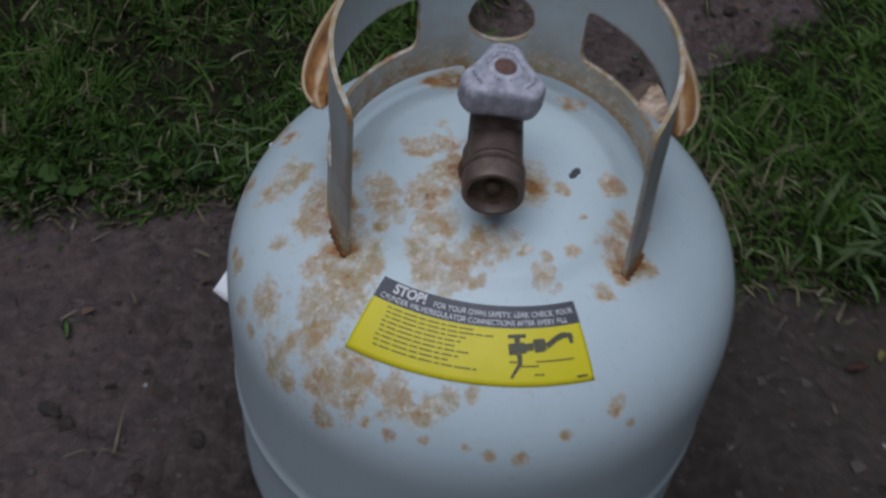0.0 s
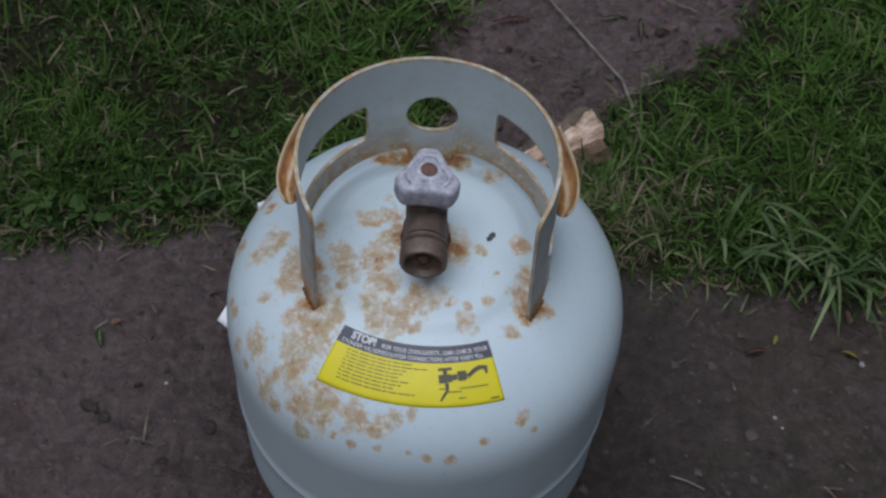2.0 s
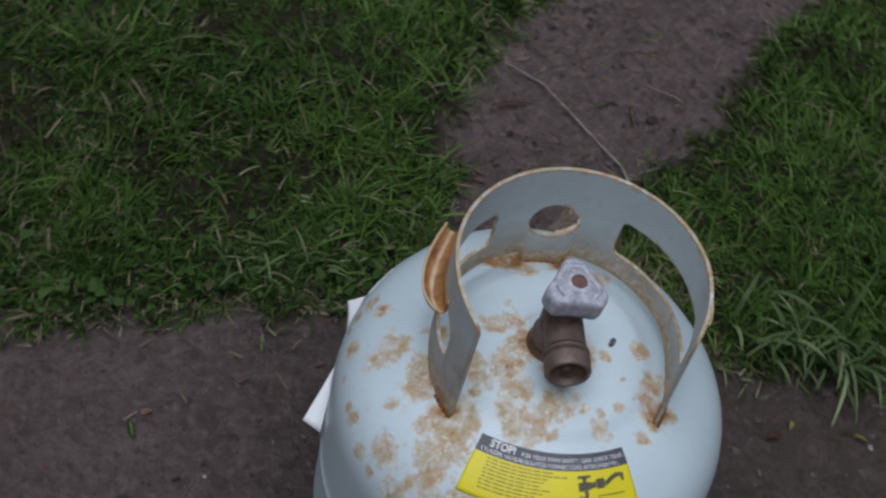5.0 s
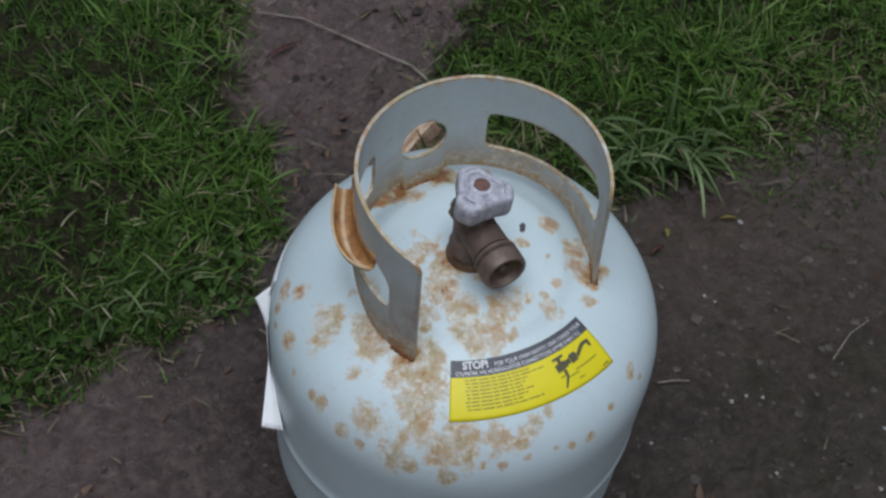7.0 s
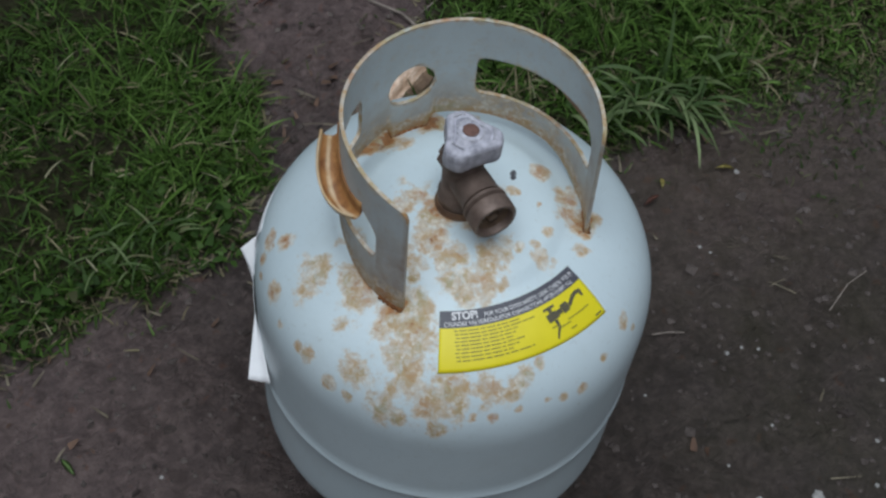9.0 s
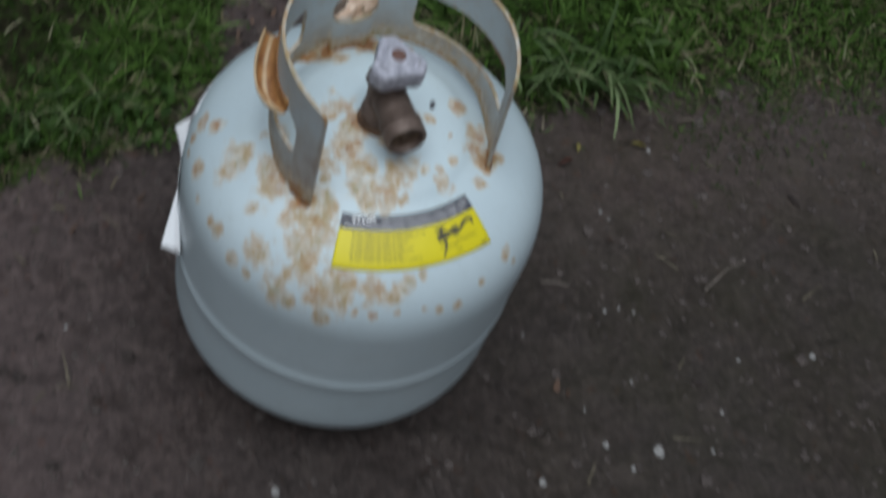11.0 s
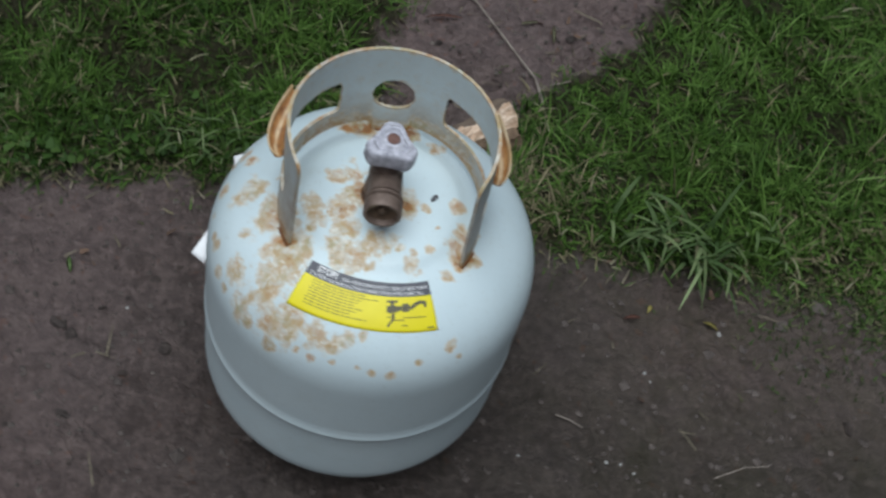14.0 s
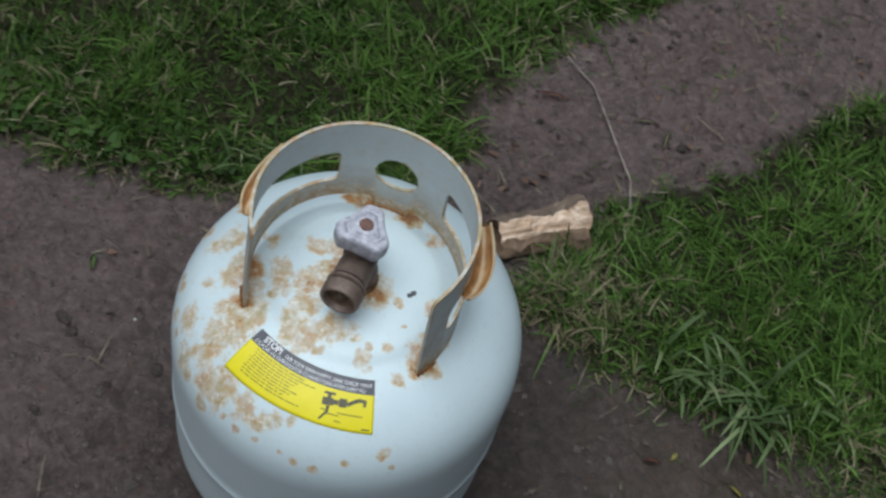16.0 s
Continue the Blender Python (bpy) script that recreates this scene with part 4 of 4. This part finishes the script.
# ---- white paper sticker peeling from the side ----
def sticker():
    bm = bmesh.new()
    nu, nv = 24, 34
    z_low, z_high = 0.162, 0.294
    rows = []
    for j in range(nv + 1):
        v = j / nv
        z = z_low + (z_high - z_low) * v
        edge = 174 - 21 * min(1.0, max(0.0, (z - 0.21) / 0.06))
        row = []
        for i in range(nu + 1):
            u = i / nu
            az = radians(112 + (edge - 112) * u)
            if z < DOME_Z:
                surf = BODY_R
            else:
                surf = BODY_R * (1 - ((z - DOME_Z) / DOME_H) ** POWER) ** (1 / POWER)
            r = surf + 0.0008
            zz = z - PIVOT
            row.append(bm.verts.new((r * math.cos(az) + LEAN_X * zz, r * math.sin(az) + LEAN_Y * zz, z)))
        rows.append(row)
    for a, b in zip(rows, rows[1:]):
        for i in range(nu):
            bm.faces.new((a[i], a[i + 1], b[i + 1], b[i]))
    bmesh.ops.recalc_face_normals(bm, faces=bm.faces)
    bmesh.ops.solidify(bm, geom=bm.faces[:], thickness=0.0003)
    return bm


paper = part("paper_sticker", sticker(), PAPER, cylinder, "white paper sticker with peeling corners")


def paper_flap(top, low, free, bow):
    """A loose corner of the sticker: hangs from the line top-low on the shell and bows out to its free corner."""
    top, low, free = Vector(top), Vector(low), Vector(free)
    out = (low - top).cross(free - top).normalized()
    bm = bmesh.new()
    n = 10
    rows = []
    for i in range(n + 1):
        v = i / n
        a, b = top.lerp(low, v), top.lerp(free, v ** 0.8)
        rows.append([bm.verts.new(a.lerp(b, k / n) + out * bow * math.sin(math.pi * k / n) * v) for k in range(n + 1)])
    for p, q in zip(rows, rows[1:]):
        for k in range(n):
            bm.faces.new((p[k], p[k + 1], q[k + 1], q[k]))
    bmesh.ops.remove_doubles(bm, verts=bm.verts, dist=1e-5)
    bmesh.ops.solidify(bm, geom=bm.faces[:], thickness=0.0004)
    return bm


part("loose_corner", paper_flap((-0.150, 0.045, 0.224), (-0.1575, -0.008, 0.200), (-0.172, 0.002, 0.200), 0.003), PAPER, paper)
part("loose_corner", paper_flap((-0.128, 0.076, 0.282), (-0.1465, 0.056, 0.250), (-0.148, 0.077, 0.266), 0.002), PAPER, paper)

# a grey flake of dirt stuck on the dome, in two lobes
GRIT = speckled("grey_dirt", (0.055, 0.055, 0.062), (0.12, 0.12, 0.135), 300.0, 0.8)
bm = bmesh.new()
for dx, dy, size in ((0.0008, 0.0017, 1.0), (-0.0009, -0.0019, 0.9)):
    bmesh.ops.create_icosphere(bm, subdivisions=2, radius=1.0, matrix=pose(0.046 + dx, 0.008 + dy, dome_z(0.046 + dx, 0.008 + dy) + 0.0005, 0, 0, 35) @ Matrix.Diagonal((0.0028 * size, 0.0023 * size, 0.0010, 1)))
for v in bm.verts:
    v.co += 0.0007 * noise.noise_vector(v.co * 500)
part("grit", bm, GRIT, cylinder, "grey dirt flake")


# ---- the split log ----
def firewood():
    """A split wedge of firewood: a pale ridge, a brown weathered face below it and a muddy back."""
    root = tagged(new("firewood_log"), "split wedge of pale firewood with a muddy back lying on soil", "log")
    near, far = Vector((0.116, 0.850, 0.0)), Vector((0.197, 0.922, 0.0))
    length = (far - near).length
    root.matrix_basis = pose(near.x, near.y, 0.001, 0, 0, math.degrees(math.atan2(far.y - near.y, far.x - near.x)))
    corners = ((-0.026, -0.001), (-0.034, 0.010), (-0.031, 0.024), (-0.018, 0.040), (-0.004, 0.047), (0.014, 0.030), (0.026, 0.010), (0.024, -0.001))
    outline, kinds = [], []
    for k, (a, b) in enumerate(zip(corners, corners[1:] + corners[:1])):
        steps = 5 if k < 7 else 2
        for q in range(steps):
            outline.append((a[0] + (b[0] - a[0]) * q / steps, a[1] + (b[1] - a[1]) * q / steps))
            kinds.append("bark" if k in (0, 1, 7) or (k == 2 and q < 3) else "split_face" if k in (2, 3) else "muddy_face")
    n, rings = len(outline), 30
    grid = []
    for i in range(rings + 1):
        t = i / rings
        flare = 1 + 0.34 * max(0.0, (t - 0.70) / 0.30) ** 2 + 0.05 * math.sin(t * 9) - 0.06 * (1 - t)
        ring = []
        for k, (y, z) in enumerate(outline):
            v = Vector((t * 5.0, y * 70, z * 70))
            bump_y, bump_z = 0.0035 * noise.noise(v), 0.0032 * noise.noise(v + Vector((9, 4, 2)))
            chip = 0.0030 * round(1.5 * noise.noise(Vector((t * 7.0, k * 0.35, 5.0))))
            ends = 0.012 * noise.noise(Vector((y * 90, z * 90, 3.0 if t < 0.5 else 8.0))) * (abs(2 * t - 1) ** 6)
            ring.append((t * length + ends, y * flare + bump_y + chip * 0.4, max(-0.002, z * flare + bump_z + chip * (z > 0.015))))
        grid.append(ring)
    made = {key: bmesh.new() for key in ("bark", "split_face", "muddy_face", "near_end", "far_end")}
    for i in range(rings):
        for k in range(n):
            q = (k + 1) % n
            bm = made[kinds[k]]
            bm.faces.new([bm.verts.new(p) for p in (grid[i][k], grid[i][q], grid[i + 1][q], grid[i + 1][k])])
    for ring, inward, key in ((grid[0], 0.010, "near_end"), (grid[-1], -0.012, "far_end")):
        cx = sum(p[0] for p in ring) / n + inward
        cy, cz = sum(p[1] for p in ring) / n, sum(p[2] for p in ring) / n
        bm = made[key]
        inner = [(p[0] * 0.45 + cx * 0.55, p[1] * 0.55 + cy * 0.45, p[2] * 0.55 + cz * 0.45) for p in ring]
        for k in range(n):
            q = (k + 1) % n
            bm.faces.new([bm.verts.new(p) for p in (ring[k], ring[q], inner[q], inner[k])])
            bm.faces.new([bm.verts.new(p) for p in (inner[k], inner[q], (cx, cy, cz))])
    looks = {"bark": (BARK, "brown weathered wood"), "split_face": (WOOD, "pale orange split wood"), "muddy_face": (MUDDY, "mud-stained wood"), "near_end": (ENDGRAIN, "rough brown end grain"), "far_end": (ENDGRAIN, "rough brown end grain")}
    for key, bm in made.items():
        bmesh.ops.remove_doubles(bm, verts=bm.verts, dist=1e-5)
        part("end_grain" if key.endswith("_end") else key, bm, looks[key][0], root, looks[key][1], smooth=False)


firewood()


# ---- sticks and litter ----
def stick(points, radius, name, label, category, mat=TWIG):
    cu = bpy.data.curves.new(name, "CURVE")
    cu.dimensions, cu.bevel_depth, cu.bevel_resolution = "3D", radius, 2
    sp = cu.splines.new("POLY")
    sp.points.add(len(points) - 1)
    for p, (x, y, z) in zip(sp.points, points):
        p.co = (x, y, z, 1)
    for i, p in enumerate(sp.points):
        p.radius = 1.0 - 0.5 * i / len(points)
    cu.materials.append(mat)
    return tagged(new(name, cu), label, category)


stick([(0.251, 0.972, 0.012), (0.237, 1.013, 0.014), (0.211, 1.047, 0.013), (0.178, 1.090, 0.014), (0.144, 1.134, 0.014), (0.095, 1.160, 0.018)], 0.0021, "stick", "thin pale dry stick lying across the dirt path", "stick")
stick([(0.232, 0.990, 0.006), (0.260, 1.010, 0.010), (0.285, 1.020, 0.014)], 0.0013, "twig", "short pale dry twig on soil", "twig")
stick([(0.302, 0.523, 0.003), (0.318, 0.519, 0.004), (0.334, 0.513, 0.003)], 0.0011, "twig", "short pale dry twig on soil", "twig")
stick([(0.485, 0.480, 0.003), (0.520, 0.500, 0.004), (0.548, 0.507, 0.003)], 0.0010, "twig", "short brown dry twig on soil", "twig")


def fallen_leaf(x, y, length, width, turn, mat, label):
    bm = bmesh.new()
    n = 8
    mid, left, right = [], [], []
    for i in range(n + 1):
        t = i / n
        w = width * math.sin(math.pi * min(0.97, 0.06 + t * 0.92)) * 0.5
        z = 0.003 + 0.004 * math.sin(t * 3.0)
        mid.append(bm.verts.new((length * (t - 0.5), 0, z)))
        left.append(bm.verts.new((length * (t - 0.5), w, z + 0.0015)))
        right.append(bm.verts.new((length * (t - 0.5), -w, z + 0.0012)))
    for i in range(n):
        bm.faces.new((mid[i], mid[i + 1], left[i + 1], left[i]))
        bm.faces.new((right[i], right[i + 1], mid[i + 1], mid[i]))
    bmesh.ops.solidify(bm, geom=bm.faces[:], thickness=0.0004)
    ob = part("fallen_leaf", bm, mat)
    ob.matrix_basis = pose(x, y, relief(x, y), 0, 0, turn)
    return tagged(ob, label, "leaf")


LEAF_GREEN = speckled("fallen_green_leaf", (0.10, 0.17, 0.05), (0.19, 0.29, 0.10), 90.0, 0.6)
LEAF_YELLOW = speckled("fallen_yellow_leaf", (0.26, 0.22, 0.06), (0.42, 0.36, 0.11), 90.0, 0.6)
LEAF_RED = speckled("fallen_red_leaf", (0.12, 0.05, 0.04), (0.24, 0.11, 0.08), 90.0, 0.6)
LEAF_GREY = speckled("withered_grey_leaf", (0.085, 0.078, 0.066), (0.19, 0.175, 0.15), 60.0, 0.8)
fallen_leaf(-0.096, 0.812, 0.034, 0.024, 20, LEAF_GREY, "withered grey-brown leaf at the lawn's edge")
fallen_leaf(-0.104, 0.788, 0.038, 0.022, 165, LEAF_GREY, "withered grey-brown leaf at the lawn's edge")
fallen_leaf(-0.125, 0.775, 0.026, 0.018, 80, LEAF_GREY, "withered grey-brown leaf at the lawn's edge")
fallen_leaf(0.219, 1.123, 0.045, 0.005, 25, PALE_STRAW, "long pale dry blade lying on the path")
fallen_leaf(0.256, 1.103, 0.036, 0.006, 95, PALE_STRAW, "long pale dry blade lying on the path")
fallen_leaf(0.104, 1.088, 0.050, 0.005, 12, LEAF_RED, "brown dry leaf blade lying on the path")
fallen_leaf(-0.263, 0.597, 0.022, 0.006, 110, LEAF_GREEN, "small fallen green leaf blade on bare soil")
fallen_leaf(0.405, 0.687, 0.012, 0.005, 70, LEAF_YELLOW, "small fallen yellow leaf on bare soil")
fallen_leaf(0.385, 0.672, 0.022, 0.005, 15, LEAF_RED, "small fallen reddish leaf on bare soil")
fallen_leaf(0.480, 0.680, 0.020, 0.006, 160, LEAF_YELLOW, "small fallen straw-coloured leaf on bare soil")


def pebble(x, y, r, seed, label, mat=STONE):
    bm = bmesh.new()
    bmesh.ops.create_icosphere(bm, subdivisions=2, radius=r)
    for v in bm.verts:
        v.co *= 1 + 0.45 * noise.noise(v.co / r * 1.3 + Vector((seed, 0, 0)))
        v.co.z *= 0.6
    ob = part("pebble", bm, mat, smooth=False)
    ob.matrix_basis = pose(x, y, relief(x, y) + r * 0.25, 0, 0, seed * 50)
    return tagged(ob, label, "stone", "pebbles on the soil")


for i, (x, y, r) in enumerate(((0.492, 0.673, 0.0035), (0.362, 0.311, 0.0075), (0.447, 0.339, 0.0030), (0.232, 0.305, 0.0050), (-0.025, 0.350, 0.0055),
                               (0.577, 0.381, 0.0045), (0.489, 0.392, 0.0028), (-0.188, 0.559, 0.0024), (0.379, 0.477, 0.0024), (0.266, 0.468, 0.0022),
                               (0.364, 0.478, 0.0030), (0.403, 0.600, 0.0028), (-0.027, 0.338, 0.0040), (0.410, 0.590, 0.0020), (0.395, 0.470, 0.0022),
                               (0.310, 0.330, 0.0042), (0.330, 0.300, 0.0035), (0.42, 0.30, 0.003), (0.36, 0.39, 0.0022), (0.30, 0.37, 0.002))):
    pebble(x, y, r * 0.8, i + 1, "small pale angular pebble on damp soil")


def crumbs():
    """Loose crumbs of earth over the bare ground."""
    count = 7500
    x, y = np.random.uniform(-0.7, 1.05, count), np.random.uniform(0.15, 1.65, count)
    keep = (lawn_depth(x, y) < 0.012) & (np.hypot(x - 0.067, y - 0.512) > 0.12)
    x, y = x[keep], y[keep]
    n = len(x)
    r = np.random.gamma(2.0, 0.0009, n) + 0.0007
    unit = np.array([(1, 0, 0), (0, 1, 0), (-1, 0, 0), (0, -1, 0), (0, 0, 0.8), (0, 0, -0.8)], float)
    verts = unit[None] * (1 + np.random.uniform(-0.45, 0.45, (n, 6, 3))) * r[:, None, None]
    turn = np.random.uniform(0, 6.28, n)
    c, s = np.cos(turn)[:, None], np.sin(turn)[:, None]
    vx = verts[:, :, 0] * c - verts[:, :, 1] * s + x[:, None]
    vy = verts[:, :, 0] * s + verts[:, :, 1] * c + y[:, None]
    ground_z = np.array([relief(a, b) for a, b in zip(x, y)])
    vz = verts[:, :, 2] * 0.7 + ground_z[:, None] + r[:, None] * 0.2
    tri = np.array([(0, 1, 4), (1, 2, 4), (2, 3, 4), (3, 0, 4), (1, 0, 5), (2, 1, 5), (3, 2, 5), (0, 3, 5)])
    faces = (np.arange(n)[:, None, None] * 6 + tri[None]).reshape(-1, 3)
    ob = arrays("soil_crumbs", np.stack((vx, vy, vz), 2).reshape(-1, 3), faces, CLOD, False)
    return tagged(ob, "loose dark crumbs of damp earth on soil", "soil", kind="stuff")


crumbs()


def clods():
    """Lumps of trodden earth, half sunk, thickest along the path and beside the lawn."""
    bm = bmesh.new()
    bmesh.ops.create_icosphere(bm, subdivisions=2, radius=1.0)
    bm.verts.ensure_lookup_table()
    unit = np.array([v.co for v in bm.verts])
    faces = np.array([[v.index for v in f.verts] for f in bm.faces])
    bm.free()
    count = 1500
    x, y = np.random.uniform(-0.7, 1.0, count), np.random.uniform(0.2, 1.65, count)
    d = lawn_depth(x, y)
    want = np.where(y > 0.84, 0.75, np.where(x < 0.1, 0.42, 0.10)) + 0.4 * (np.abs(d) < 0.025)
    keep = (d < 0.006) & (np.random.rand(count) < want * (0.4 + patchy(x, y, 16.0, 41.0))) & (np.hypot(x - 0.067, y - 0.512) > 0.20)
    x, y = x[keep], y[keep]
    n = len(x)
    r = np.minimum(0.0022 + np.random.gamma(2.0, 0.0013, n), 0.010)
    ground_z = np.array([relief(p, q) for p, q in zip(x, y)])
    verts = np.empty((n, len(unit), 3))
    for i in range(n):
        lump = np.array([1 + 0.55 * noise.noise(Vector(p) * 1.4 + Vector((i * 3.7, 0, 0))) for p in unit])
        turn = i * 2.4
        flat = unit * lump[:, None] * (r[i], r[i] * (0.55 + 0.45 * math.sin(i) ** 2), r[i] * 0.55)
        verts[i, :, 0] = x[i] + flat[:, 0] * math.cos(turn) - flat[:, 1] * math.sin(turn)
        verts[i, :, 1] = y[i] + flat[:, 0] * math.sin(turn) + flat[:, 1] * math.cos(turn)
        verts[i, :, 2] = ground_z[i] + flat[:, 2] + 0.1 * r[i]
    tri = (np.arange(n)[:, None, None] * len(unit) + faces[None]).reshape(-1, 3)
    ob = arrays("soil_clods", verts.reshape(-1, 3), tri, SOIL, True)
    return tagged(ob, "dark clods of damp earth on trodden soil", "soil", kind="stuff")


clods()


def leaf_litter():
    """Scraps of rotting brown leaf pressed onto the path and the edges of the lawn."""
    count = 1800
    x, y = np.random.uniform(-0.6, 1.0, count), np.random.uniform(0.3, 1.65, count)
    d = lawn_depth(x, y)
    want = np.where(y > 0.84, 0.15 + 0.9 * np.clip(patchy(x, y, 9.0, 71.0) - 0.4, 0, 1), 0.05) + 0.25 * (np.abs(d) < 0.03)
    keep = (d < 0.015) & (np.random.rand(count) < want) & (np.hypot(x - 0.067, y - 0.512) > 0.19)
    x, y = x[keep], y[keep]
    n = len(x)
    z = np.array([relief(p, q) for p, q in zip(x, y)]) + 0.002
    length = np.random.uniform(0.005, 0.014, n)
    ob = ribbon_field("leaf_scraps", np.stack((x, y, z), 1), np.random.uniform(0, 6.283, n), length, length * np.random.uniform(0.3, 0.7, n),
                      np.random.uniform(1.2, 1.5, n), np.random.uniform(-0.3, 0.3, n), LEAF_BIT, np.zeros(n), 4)
    return tagged(ob, "rotting brown leaf scraps on the dirt path", "leaves", kind="stuff")


leaf_litter()


def sprouts():
    """Short sparse blades that creep out over the soil along the edges of the lawn."""
    x, y = np.random.uniform(-0.75, 1.1, 60000), np.random.uniform(0.62, 1.65, 60000)
    d = lawn_depth(x, y)
    keep = (d < 0.004) & (np.random.rand(len(x)) < np.where(x > 0.5, 0.55, 0.30) * np.exp(d / 0.018))
    x, y = x[keep], y[keep]
    n = len(x)
    ob = ribbon_field("sparse_grass", np.stack((x, y, np.full(n, 0.001)), 1), np.random.uniform(0, 6.28, n), np.random.uniform(0.006, 0.020, n), np.random.uniform(0.0010, 0.0024, n),
                      np.random.uniform(0.2, 1.2, n), np.random.uniform(0.1, 0.9, n), GRASS, np.full(n, 0.25), 3)
    return tagged(ob, "short sparse grass creeping onto damp soil", "grass", kind="stuff")


sprouts()


def moss_patch():
    """Low brownish moss and seedling grass that thins out over the soil beside the lawn."""
    count = 16000
    x, y = np.random.uniform(0.48, 1.1, count), np.random.uniform(0.58, 0.86, count)
    d = lawn_depth(x, y)
    keep = (d < 0.05) & (np.random.rand(count) < 0.9 * np.exp(np.minimum(d, 0) / 0.05) * np.clip((x - 0.48) / 0.12, 0, 1) * np.clip(2.2 * patchy(x, y, 20.0, 51.0) - 0.35, 0, 1))
    x, y = x[keep], y[keep]
    n = len(x)
    z = np.array([relief(a, b) for a, b in zip(x, y)]) + 0.002
    ob = ribbon_field("moss", np.stack((x, y, z), 1), np.random.uniform(0, 6.283, n), np.random.uniform(0.004, 0.013, n), np.random.uniform(0.0012, 0.0028, n),
                      np.random.uniform(0.3, 1.3, n), np.random.uniform(0.1, 0.9, n), HERB, np.random.uniform(0.0, 0.9, n), 3, np.random.uniform(0.2, 1.0, n))
    return tagged(ob, "low brownish-green moss thinning out over damp soil", "moss", kind="stuff")


moss_patch()


def path_weeds():
    """Trodden scraps of grass and seedlings along the far path."""
    count = 2600
    x, y = np.random.uniform(0.05, 1.0, count), np.random.uniform(0.98, 1.65, count)
    d = lawn_depth(x, y)
    keep = (d < 0.0) & (np.random.rand(count) < np.clip(3.0 * patchy(x, y, 13.0, 61.0) - 1.75, 0, 1) + 0.4 * np.exp(d / 0.03))
    x, y = x[keep], y[keep]
    n = len(x)
    z = np.array([relief(a, b) for a, b in zip(x, y)]) + 0.002
    ob = ribbon_field("trodden_grass", np.stack((x, y, z), 1), np.random.uniform(0, 6.283, n), np.random.uniform(0.008, 0.026, n), np.random.uniform(0.0012, 0.0028, n),
                      np.random.uniform(0.9, 1.45, n), np.random.uniform(0.0, 0.6, n), GRASS, np.random.uniform(0.2, 1.1, n), 3)
    return tagged(ob, "trodden withered grass scraps on the dirt path", "grass", kind="stuff")


path_weeds()


def litter():
    """Dead straw and clippings on the soil and along the lawn's edges."""
    count = 2600
    x, y = np.random.uniform(-0.7, 1.05, count), np.random.uniform(0.15, 1.65, count)
    d = lawn_depth(x, y)
    keep = ((np.abs(d) < 0.03) | ((y > 0.85) & (d < 0.1) & (np.random.rand(count) < 0.9)) | (np.random.rand(count) < 0.06)) & (np.hypot(x - 0.067, y - 0.512) > 0.17)
    x, y = x[keep], y[keep]
    n = len(x)
    ob = ribbon_field("dead_straw", np.stack((x, y, np.full(n, 0.004)), 1), np.random.uniform(0, 6.28, n), np.random.uniform(0.008, 0.040, n), np.random.uniform(0.0010, 0.0024, n),
                      np.random.uniform(1.1, 1.5, n), np.random.uniform(0.0, 0.5, n), STRAW, np.zeros(n), 4)
    return tagged(ob, "dead straw and clippings on damp soil", "straw", kind="stuff")


litter()
